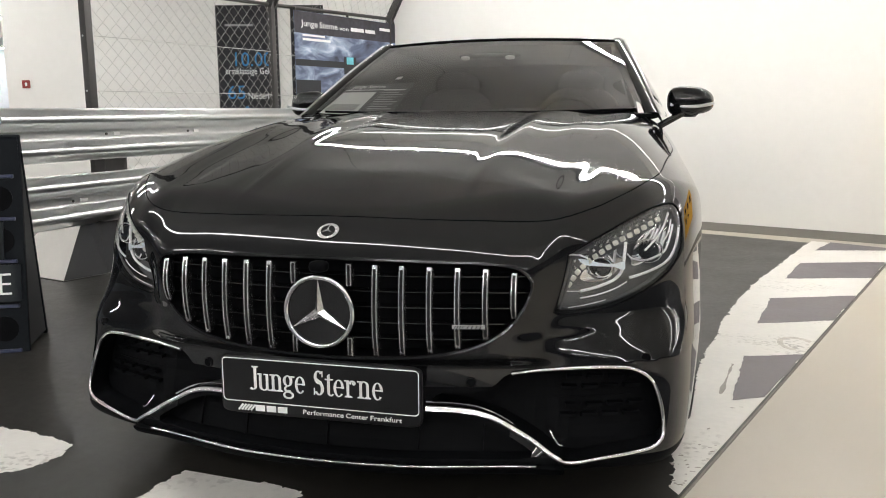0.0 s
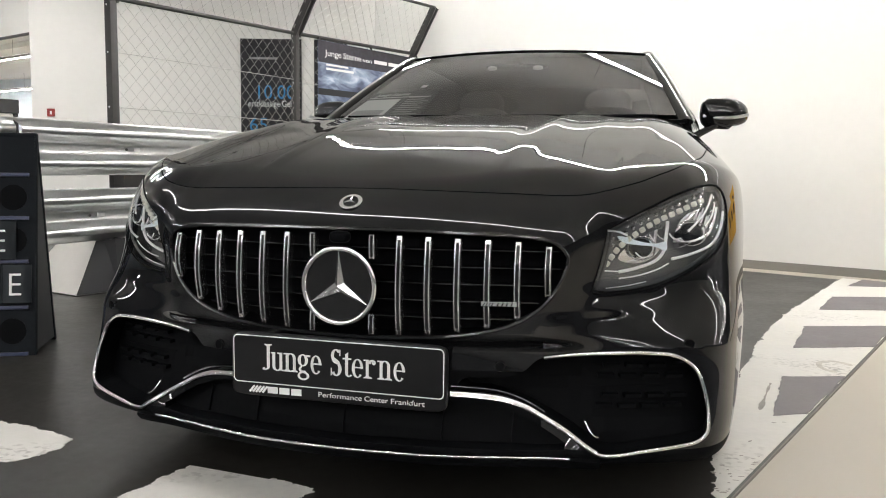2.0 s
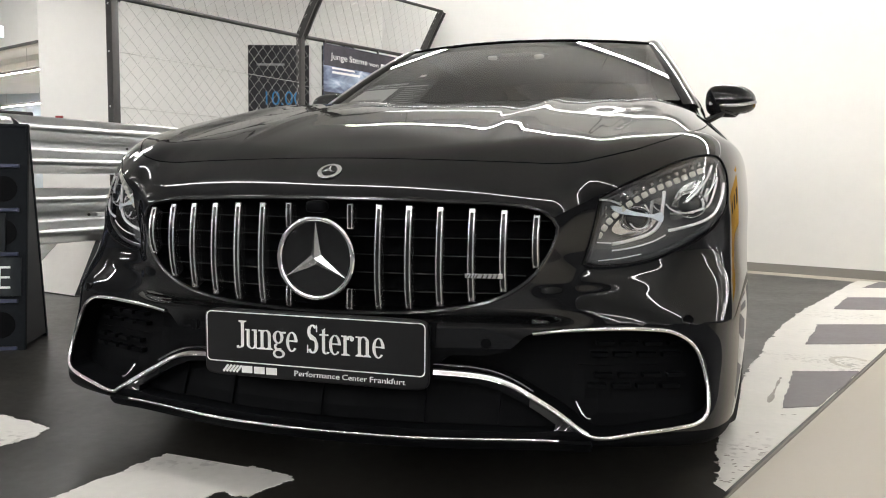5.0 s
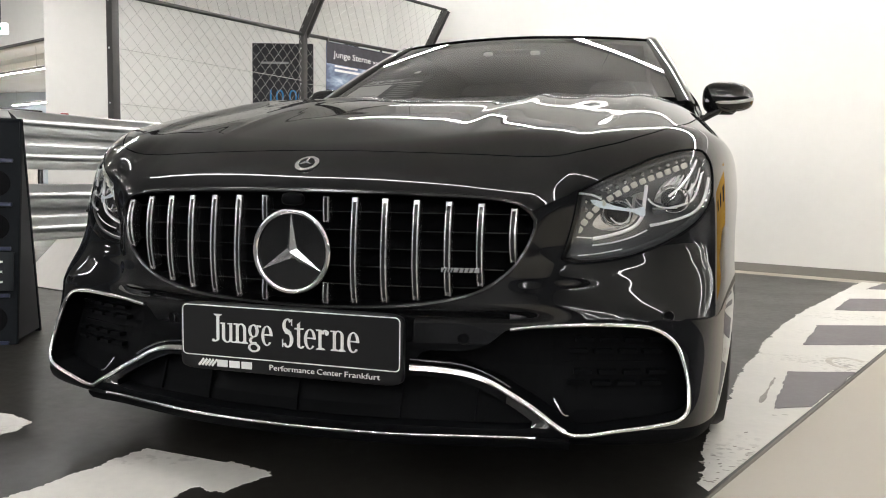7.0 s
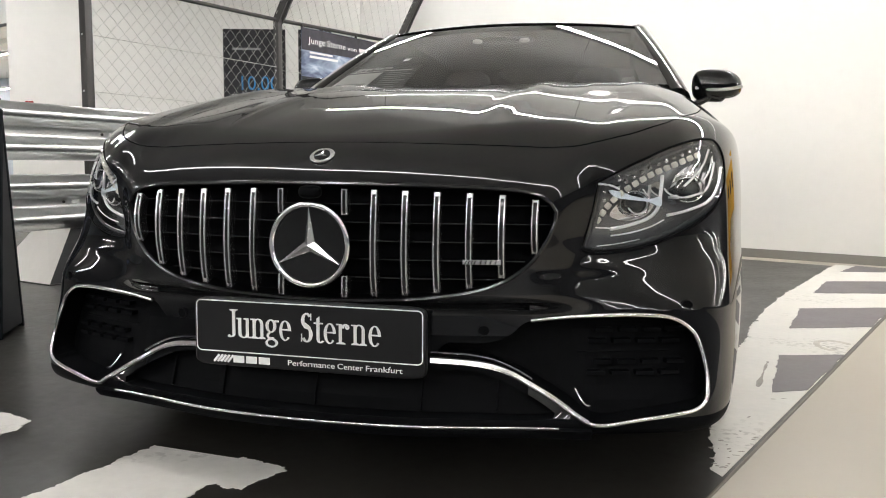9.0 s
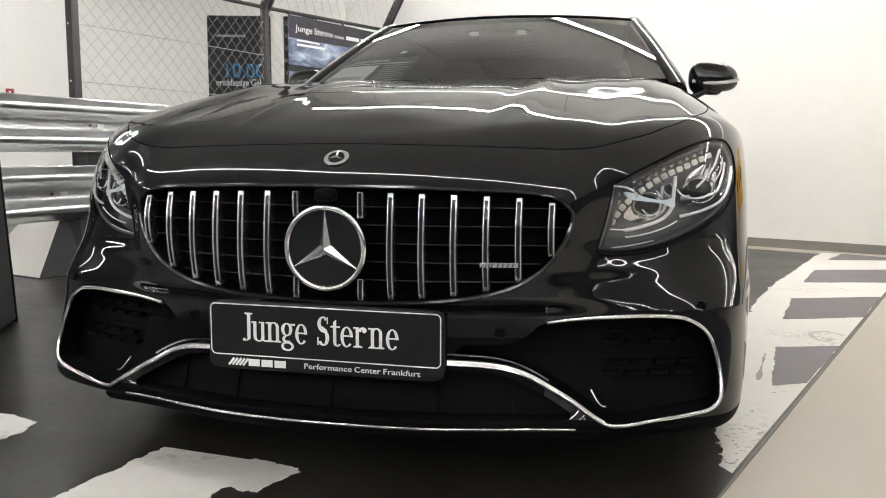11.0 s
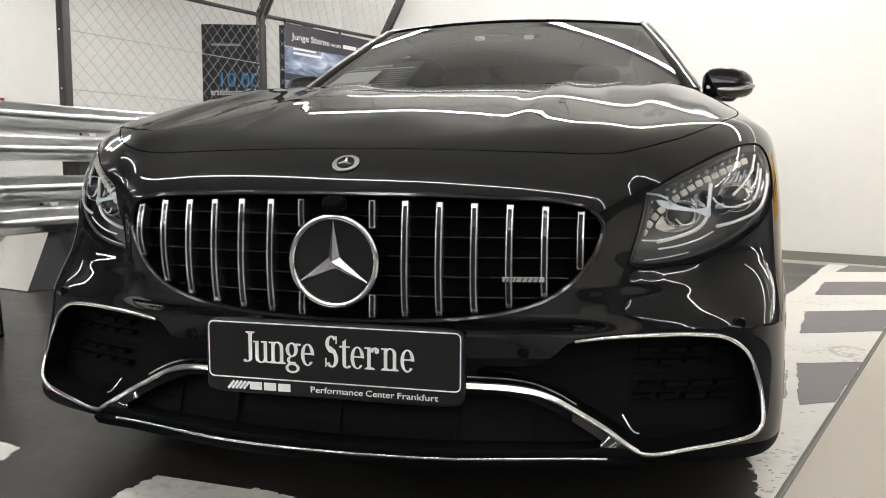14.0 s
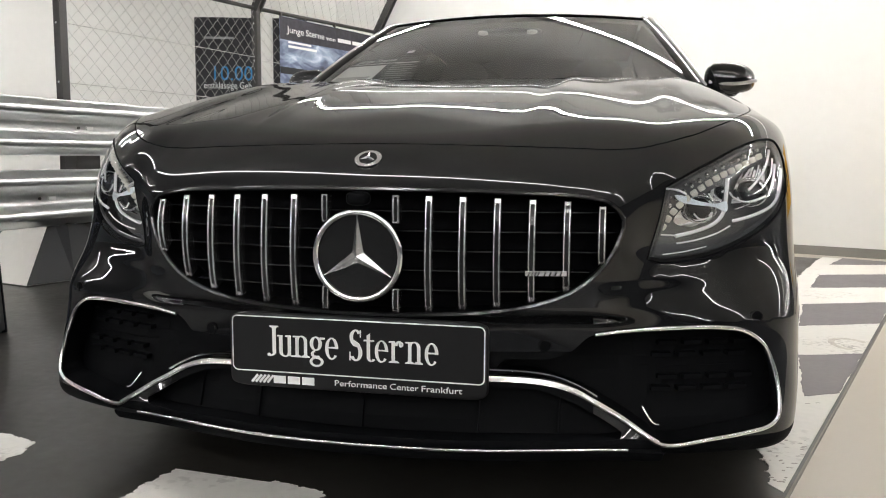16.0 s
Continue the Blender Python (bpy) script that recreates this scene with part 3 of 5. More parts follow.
TRIM = [(0.469, 0.406), (0.526, 0.413), (0.637, 0.42), (0.716, 0.419), (0.768, 0.411), (0.809, 0.382), (0.831, 0.336), (0.843, 0.275), (0.841, 0.238), (0.823, 0.222), (0.775, 0.213), (0.698, 0.203), (0.632, 0.193), (0.603, 0.196), (0.577, 0.211), (0.522, 0.244), (0.477, 0.268), (0.433, 0.291), (0.388, 0.306), (0.333, 0.314), (0.262, 0.318)]
INTAKE = rounded([*TRIM[:-2], (0.333, 0.322), (0.285, 0.326), (0.275, 0.340), (0.29, 0.354), (0.38, 0.357), (0.425, 0.374), (0.450, 0.397)], 130)
LOWER = rounded(mirror_outline([(0, 0.296), (0.16, 0.300), (0.28, 0.303), (0.36, 0.297), (0.42, 0.276), (0.50, 0.234), (0.535, 0.208), (0.50, 0.200), (0.30, 0.202), (0, 0.202)]), 100)
HOOD = rounded(mirror_outline([(0, 0.099), (0.22, 0.104), (0.32, 0.119), (0.45, 0.153), (0.535, 0.174), (0.595, 0.188), (0.655, 0.243), (0.706, 0.312), (0.755, 0.392), (0.81, 0.53), (0.836, 0.76), (0.858, 1.05), (0.856, 1.28), (0.815, 1.52), (0.75, 1.63), (0.55, 1.59), (0.28, 1.545), (0, 1.53)]), 200)

# bonnet as a panel of its own, then the openings
bonnet = new("bonnet", body.data.copy())
bonnet.parent = car
carve(bonnet, [top_cutter(inset(HOOD, 0.0032), 0.03)], "INTERSECT")
mirror_x = lambda o: np.array([(-x, z) for x, z in o])
arches = []
for sx in (-1, 1):
    for yy in (0.965, 3.815):
        bm = bmesh.new()
        sweep(bm, [(sx * 0.62, yy, 0.352), (sx * 1.2, yy, 0.352)], ring_section(0.363, 48), up=(0, 0, 1))
        for fc in bm.faces:
            fc.material_index = 1
        arches.append(bm)
cabin = bmesh.new()
box(cabin, (-0.72, 1.82, 0.4), (0.72, 4.0, 1.4))
for fc in cabin.faces:
    fc.material_index = 1
bmesh.ops.recalc_face_normals(cabin, faces=cabin.faces)
carve(body, [top_cutter(HOOD, 0.033), front_cutter(GRILLE, 0.10), front_cutter(HEADLAMP, 0.12, 0.03), front_cutter(mirror_x(HEADLAMP), 0.12, 0.03),
             front_cutter(INTAKE, 0.09, 0.03), front_cutter(mirror_x(INTAKE), 0.09, 0.03), front_cutter(LOWER, 0.05), *arches, cabin])


def true_normals(me):
    """Painted faces take the skin's own normals, so that reflections run clean; cut faces stay flat."""
    n = len(me.vertices)
    co = np.empty(n * 3)
    me.vertices.foreach_get("co", co)
    co = co.reshape(n, 3)
    grad = np.stack([body_field(co + e) - body_field(co - e) for e in np.eye(3) * 0.0006], -1)
    grad /= np.linalg.norm(grad, axis=1, keepdims=True) + 1e-12
    me.shade_smooth()
    out = np.zeros((len(me.loops), 3))
    for p in me.polygons:
        own = np.array(p.normal)
        for k in p.loop_indices:
            g = grad[me.loops[k].vertex_index]
            out[k] = g if p.material_index == 0 and g @ own > 0.8 else own
    me.normals_split_custom_set(out.tolist())


for ob in (body, bonnet):
    true_normals(ob.data)
tagged(bonnet, "glossy black bonnet with soft power creases")

# grille: dark insert, cross slats, upright chrome bars, emblem
grille = part("grille", patch(inset(GRILLE, 0.003), 0.085, 0.03), PLASTIC, car, "deep black grille with upright chrome bars")
edge = [*on_skin(GRILLE, -0.002)]
part("grille_surround", tube(edge, 0.005, 6, True), GLOSS, grille)


def grille_span(x):
    """Where the grille's outline lies above and below at x."""
    up = [p for p in GRILLE if p[1] > 0.62]
    low = [p for p in GRILLE if p[1] <= 0.66]
    up.sort(key=lambda p: p[0]), low.sort(key=lambda p: p[0])
    return np.interp(x, [p[0] for p in up], [p[1] for p in up]), np.interp(x, [p[0] for p in low], [p[1] for p in low])


for z in (0.495, 0.535, 0.575, 0.615, 0.655):
    xs = [x for x in np.linspace(-0.5, 0.5, 41) if grille_span(x)[1] + 0.004 < z]
    bm = bmesh.new()
    sweep(bm, [(x, float(skin_y(x, z)) + 0.045, z) for x in xs], [(-0.02, -0.0014), (0.02, -0.0014), (0.02, 0.0014), (-0.02, 0.0014)])
    part("cross_slat", bm, GLOSS, grille)
EMBLEM = (0.0, -0.022, 0.566)
RIM = 0.0885
for sx in (-1, 1):
    for i in range(7):
        x = sx * (0.0745 + 0.0672 * i)
        top, low = grille_span(x)
        top, low = top - 0.012, low + 0.010
        spans = [(low, top)] if i else [(0.566 + 0.097 * math.sqrt(1 - (0.0745 / 0.097) ** 2) + 0.004, top), (low, 0.566 - 0.097 * math.sqrt(1 - (0.0745 / 0.097) ** 2) - 0.004)]
        for z0, z1 in spans:
            zs = np.linspace(z0, z1, 26)
            flat = np.array([float(skin_y(x, z)) for z in np.clip(zs, 0.47, 0.68)])
            lift = 0.002 + 0.014 * np.sin(np.linspace(0, 1, 26) ** 0.85 * math.pi) * (1 if i else 0.1)
            line = [(x, y - l, z) for y, l, z in zip(flat, lift, zs)]
            bm = bmesh.new()
            sweep(bm, line, [(-0.0076, -0.005), (-0.0068, -0.0015), (-0.0057, 0.0), (-0.0044, -0.0002), (-0.0034, -0.0016), (-0.0031, -0.003), (0.0031, -0.003), (0.0034, -0.0016), (0.0044, -0.0002), (0.0057, 0.0), (0.0068, -0.0015), (0.0076, -0.005), (0.004, -0.035), (-0.004, -0.035)], up=(0, -1, 0))
            bar = part("grille_bar", bm, BARCHROME, grille, "chrome upright bar", 35)
            bm = bmesh.new()
            sweep(bm, line[1:-1], [(-0.0031, -0.0045), (0.0031, -0.0045), (0.0031, -0.0024), (-0.0031, -0.0024)], up=(0, -1, 0))
            part("inlay", bm, GLOSS, bar, "black inlay")
emblem = part("emblem", moved(disc(0.085, 0.012), pose(EMBLEM[0], EMBLEM[1] + 0.006, EMBLEM[2])), GLOSS, car, "large three-pointed star in a chrome ring", 40)
part("emblem_ring", tube([(RIM * math.cos(t) + EMBLEM[0], EMBLEM[1] - 0.008, EMBLEM[2] + RIM * math.sin(t)) for t in np.linspace(0, 2 * math.pi, 64, endpoint=False)], 0.0062, 10, True, up=(0, -1, 0)), CHROME, emblem, smooth=60)
part("emblem_star", moved(star(0.085, 0.013), pose(EMBLEM[0], EMBLEM[1] - 0.006, EMBLEM[2])), BARCHROME, emblem)
part("emblem_mount", moved(tube([(0, 0, 0), (0, 0.06, 0)], 0.03, 16, up=(0, 0, 1)), pose(*EMBLEM)), PLASTIC, emblem)
part("front_camera", blob((0, -0.022, 0.681), (0.024, 0.02, 0.014), 3.0), PLASTIC, grille, "small black camera housing", 60)
# small maker's plate across two bars
plate_line = [(x, float(skin_y(x, 0.537)) - 0.016, 0.537) for x in np.linspace(0.333, 0.412, 5)]
bm = bmesh.new()
sweep(bm, plate_line, [(-0.004, -0.0045), (0.0, -0.0045), (0.0, 0.0045), (-0.004, 0.0045)])
trim_plate = part("trim_plate", bm, SATIN, grille, "slim silver trim plate")
for k in range(8):
    x = 0.338 + 0.0062 * k + (0.006 if k > 3 else 0) + (0.004 * (k - 4) if k > 4 else 0)
    bm = bmesh.new()
    sweep(bm, [(x, float(skin_y(x, 0.537)) - 0.0185, 0.5335), (x + 0.004, float(skin_y(x, 0.537)) - 0.0185, 0.5405)], [(-0.0012, -0.002), (0.0012, -0.002), (0.0012, 0.002), (-0.0012, 0.002)], up=(0, -1, 0))
    part("slash", bm, GLOSS, trim_plate)

# bumper: chrome trims, intakes, lower mouth, sensors
for sx in (1, -1):
    fl = (lambda b: b) if sx > 0 else flipped
    line = rounded(TRIM[:-1] + [(0.30, 0.3165), (0.262, 0.318)], 110, False)
    intake = part("air_intake", fl(patch(inset(INTAKE, 0.002), 0.085, 0.03)), PLASTIC, car, "large black side air intake with chrome edge")
    bm = bmesh.new()
    sweep(bm, on_skin(line, 0.003), [(-0.0048, -0.004), (-0.0048, 0.001), (-0.002, 0.004), (0.002, 0.004), (0.0048, 0.001), (0.0048, -0.004)], up=(0, -1, 0.0))
    part("chrome_trim", fl(bm), CHROME, intake, "bright chrome trim line", 50)
    run = rounded([(0.600, 0.2015), (0.577, 0.2145), (0.522, 0.2475), (0.477, 0.2715), (0.433, 0.2945), (0.388, 0.3095), (0.333, 0.3175), (0.262, 0.3215)], 44, False)
    bm = bmesh.new()
    spine = on_skin(run, 0.0045)
    for k, ring in enumerate(sweep(bm, spine, [(-0.0080, -0.008), (-0.0075, 0.0025), (-0.0055, 0.0045), (0.000, 0.0030), (0.0055, -0.0015), (0.0075, -0.010)], up=(0, -1, 0.0))):
        for v in ring:                       # narrower towards the outer end
            v.co = Vector(spine[k]) + (v.co - Vector(spine[k])) * min(1.0, 0.45 + 0.02 * k)
    part("chrome_wing", fl(bm), CHROME, intake, "broad polished chrome wing", 60)
    low = rounded([(0.477, 0.2845), (0.433, 0.3085), (0.388, 0.3250), (0.333, 0.3335), (0.262, 0.3375)], 40, False)
    part("chrome_blade", fl(tube(on_skin(low, 0.004), 0.0024, 6)), CHROME, intake, "second slim chrome line", 50)
    # louvres deep in the intake
    for row, z in enumerate((0.285, 0.308, 0.352, 0.376)):
        for k in range(4):
            xs = np.linspace(0.585 + 0.052 * k + 0.012 * (row % 2), 0.623 + 0.052 * k + 0.012 * (row % 2), 4)
            bm = bmesh.new()
            sweep(bm, [(x, float(skin_y(x, z)) + 0.074, z) for x in xs], [(-0.010, -0.0045), (0.010, -0.0045), (0.010, 0.0045), (-0.010, 0.0045)])
            part("louvre", fl(bm), PLASTIC, intake)
    bm = tube([(x, float(skin_y(x, 0.333)) + 0.060, 0.331 + 0.012 * (x - 0.55)) for x in np.linspace(0.56, 0.76, 10)], 0.0016, 6)
    part("blade_edge", fl(bm), PLASTIC, intake)
    # bright dash modelled in place of a reflection on the fin
    part("fin_glint", fl(tube(on_skin(rounded([(0.567, 0.262), (0.583, 0.238), (0.592, 0.230), (0.60, 0.229)], 10, False), -0.02), 0.0022, 6)), BARCHROME, intake)
    for x, z in ((0.370, 0.383), (0.795, 0.4385)):
        bm = moved(disc(0.0115, 0.004, 24, 0.001), pose(x, float(skin_y(x, z)) + 0.001, z, 0, 0, 12 if x < 0.5 else 25))
        eye = part("parking_sensor", fl(bm), PLASTIC, car, "round black parking sensor", 40)
        y = float(skin_y(x, z)) - 0.003
        part("sensor_ring", fl(tube([(x + 0.0118 * math.cos(a), y + 0.0035 * math.cos(a), z + 0.0118 * math.sin(a)) for a in np.linspace(0, 2 * math.pi, 28, endpoint=False)], 0.0014, 6, True, up=(0, -1, 0))), GLOSS, eye, smooth=60)
mouth = part("lower_mouth", patch(inset(LOWER, 0.002), 0.045, 0.03), PLASTIC, car, "black lower air mouth")
for x in (-0.40, -0.24, 0.0, 0.24, 0.40):
    z1 = 0.292 if abs(x) < 0.38 else 0.275
    bm = bmesh.new()
    sweep(bm, [(x, float(skin_y(x, z)) + 0.04, z) for z in np.linspace(0.206, z1, 5)], [(-0.0015, -0.004), (0.0015, -0.004), (0.0015, 0.004), (-0.0015, 0.004)], up=(0, -1, 0))
    part("mouth_rib", bm, PLASTIC, mouth)
lip = [(x, float(skin_y(x, 0.19)) - 0.012, 0.188) for x in np.linspace(-0.60, 0.60, 41)]
bm = bmesh.new()
sweep(bm, [(x, y + 0.03, z - 0.012) for x, y, z in lip], [(-0.03, -0.012), (0.024, -0.012), (0.034, 0.0), (0.036, 0.008), (-0.03, 0.012)])
splitter = part("splitter", bm, PLASTIC, car, "gloss black front splitter with chrome line", 40)
bm = bmesh.new()
bm = tube([(x, y - 0.007, z + 0.001) for x, y, z in lip[2:-2]], 0.0032, 8, up=(0, 0, 1))
part("chrome_line", bm, CHROME, splitter, smooth=60)

# number plate holder
holder = blob((0, -0.043, 0.3685), (0.270, 0.010, 0.0765), 14.0, 64, 32)
plate = part("plate_holder", holder, material("plate_black", (0.007, 0.007, 0.008), 0.42, Specular_IOR_Level=0.3), car, "black show plate with white words", 40)
rim = [(sx * 0.2525 + 0.011 * math.cos(a), (0.4275 if sz > 0 else 0.3355) + 0.011 * math.sin(a)) for sx, sz, a0 in ((1, 1, 0), (-1, 1, 90), (-1, -1, 180), (1, -1, 270)) for a in np.radians(np.linspace(a0, a0 + 90, 8))]
part("plate_border", tube([(x, -0.0535, z) for x, z in rim], 0.0013, 6, True, up=(0, -1, 0)), WHITEPRINT, plate)


def serif_words(height, depth=0.002):
    """The letters of the plate's two words in a narrow serif face, drawn stroke by stroke, in units of a capital's height; the origin is the first letter's foot."""
    made, count = [], [0]

    def plateau(points, at):
        bm = made[-1]
        count[0] += 1
        rise = depth + 0.00004 * (count[0] % 23)
        a = [bm.verts.new(((x + at) * height, 0.00004 * (count[0] % 23), z * height)) for x, z in points]
        b = [bm.verts.new(((x + at) * height, -rise, z * height)) for x, z in points]
        k = len(a)
        bm.faces.new(b), bm.faces.new(a[::-1])
        for i in range(k):
            bm.faces.new((a[i], a[(i + 1) % k], b[(i + 1) % k], b[i]))

    def bar(at, x0, x1, z0, z1):
        plateau([(x0, z0), (x1, z0), (x1, z1), (x0, z1)], at)

    def foot(at, x0, x1, z, up):
        """A thin serif with a wedge towards the stem."""
        m = (x0 + x1) / 2
        plateau([(x0, z), (x1, z), (x1, z + 0.028 * up), (m + 0.08, z + 0.07 * up), (m - 0.08, z + 0.07 * up), (x0, z + 0.028 * up)][::up], at)

    def bow(at, cx, cz, rx, rz, a0, a1, side=0.105, flat=0.042):
        n = max(6, int(abs(a1 - a0) / 12))
        t = [radians(a0 + (a1 - a0) * i / n) for i in range(n + 1)]
        for u, v in zip(t, t[1:]):
            plateau([(cx + rx * math.cos(u), cz + rz * math.sin(u)), (cx + rx * math.cos(v), cz + rz * math.sin(v)),
                     (cx + (rx - side) * math.cos(v), cz + (rz - flat) * math.sin(v)), (cx + (rx - side) * math.cos(u), cz + (rz - flat) * math.sin(u))], at)

    def letter_j(at):
        bar(at, 0.13, 0.245, 0.12, 0.97), foot(at, 0.03, 0.34, 1.0, -1), bow(at, 0.05, 0.13, 0.20, 0.14, 0, -95), bow(at, 0.0, 0.04, 0.05, 0.05, 0, 360, 0.04, 0.04)

    def letter_u(at):
        bar(at, 0.07, 0.178, 0.16, 0.70), bar(at, 0.0, 0.09, 0.655, 0.70), bow(at, 0.27, 0.17, 0.20, 0.185, 180, 350), bar(at, 0.365, 0.47, 0.02, 0.70), bar(at, 0.28, 0.38, 0.655, 0.70), bar(at, 0.47, 0.57, 0.0, 0.045)

    def letter_n(at, w=0.0):
        bar(at, 0.09, 0.198, 0.0, 0.70), bar(at, 0.0, 0.10, 0.655, 0.70), foot(at, 0.0, 0.29, 0.0, 1), bow(at, 0.29 + w, 0.52, 0.20, 0.195, 0, 165), bar(at, 0.385 + w, 0.49 + w, 0.0, 0.53), foot(at, 0.28 + w, 0.57 + w, 0.0, 1)

    def letter_g(at):
        bow(at, 0.22, 0.48, 0.205, 0.235, 0, 360, 0.11, 0.045), bow(at, 0.24, -0.115, 0.235, 0.165, 0, 360, 0.085, 0.06), bow(at, 0.21, 0.14, 0.16, 0.13, 105, 255, 0.09, 0.06), bar(at, 0.10, 0.34, 0.015, 0.085), bar(at, 0.36, 0.52, 0.625, 0.69)

    def letter_e(at):
        bow(at, 0.22, 0.345, 0.22, 0.36, 0, 318), bar(at, 0.08, 0.425, 0.355, 0.40)

    def letter_s(at):
        bow(at, 0.23, 0.755, 0.20, 0.26, 35, 250, 0.115, 0.055), bow(at, 0.235, 0.265, 0.215, 0.28, 75, -150, 0.125, 0.055)
        plateau([(0.06, 0.60), (0.15, 0.48), (0.40, 0.41), (0.36, 0.55), (0.17, 0.68)][::-1], at), bar(at, 0.37, 0.405, 0.76, 1.0), bar(at, 0.02, 0.055, 0.0, 0.28)

    def letter_t(at):
        bar(at, 0.10, 0.208, 0.13, 0.84), plateau([(0.10, 0.84), (0.208, 0.84), (0.208, 0.92)], at), bar(at, 0.0, 0.34, 0.65, 0.70), bow(at, 0.25, 0.14, 0.15, 0.15, 180, 330)

    def letter_r(at):
        bar(at, 0.09, 0.198, 0.0, 0.70), bar(at, 0.0, 0.10, 0.655, 0.70), foot(at, 0.0, 0.33, 0.0, 1), bow(at, 0.34, 0.53, 0.18, 0.18, 70, 170, 0.12, 0.06), bow(at, 0.40, 0.60, 0.075, 0.085, 0, 360, 0.06, 0.07)

    for draw, at in ((letter_j, 0.04), (letter_u, 0.34), (letter_n, 0.88), (letter_g, 1.45), (letter_e, 1.99), (letter_s, 2.79), (letter_t, 3.29), (letter_e, 3.66), (letter_r, 4.12), (letter_n, 4.66), (letter_e, 5.29)):
        made.append(bmesh.new())
        draw(at)
        bmesh.ops.recalc_face_normals(made[-1], faces=made[-1].faces)
    return made


for bm in serif_words(0.0625):
    part("letter", moved(bm, pose(-0.186, -0.0525, 0.358)), WHITEPRINT, plate, "white serif letter on the plate")
for words, x, w in (("Performance", -0.042, 0.109), ("Center", 0.0735, 0.0585), ("Frankfurt", 0.1385, 0.0815)):
    part("lettering", moved(lettering(words, w, 0.0125), pose(x, -0.0525, 0.3035)), WHITEPRINT, plate, "small white word under the plate")
for k in range(5):
    x = -0.222 + 0.0085 * k
    bm = bmesh.new()
    sweep(bm, [(x, -0.0535, 0.301), (x + 0.013, -0.0535, 0.3165)], [(-0.0024, -0.001), (0.0024, -0.001), (0.0024, 0.001), (-0.0024, 0.001)], up=(0, -1, 0))
    part("mark_bar", bm, WHITEPRINT, plate)
for k in range(3):
    bm = bmesh.new()
    box(bm, (-0.174 + 0.031 * k, -0.0545, 0.301), (-0.148 + 0.031 * k, -0.052, 0.3165))
    part("mark_block", bm, WHITEPRINT, plate)

# bonnet badge
tilt = math.degrees(math.atan2(float(skin_z(0, 0.065) - skin_z(0, 0.03)), 0.035))
m = pose(0, 0.045, float(skin_z(0, 0.045)) + 0.0005, -(90 - tilt))
badge = part("badge", moved(disc(0.0285, 0.004, 32, 0.001), m), BARCHROME, car, "small round chrome bonnet badge", 40)
part("badge_field", moved(disc(0.0185, 0.0045, 32), m), GLOSS, badge)
part("badge_star", moved(star(0.0195, 0.005), m @ pose(0, -0.0042, 0)), BARCHROME, badge)

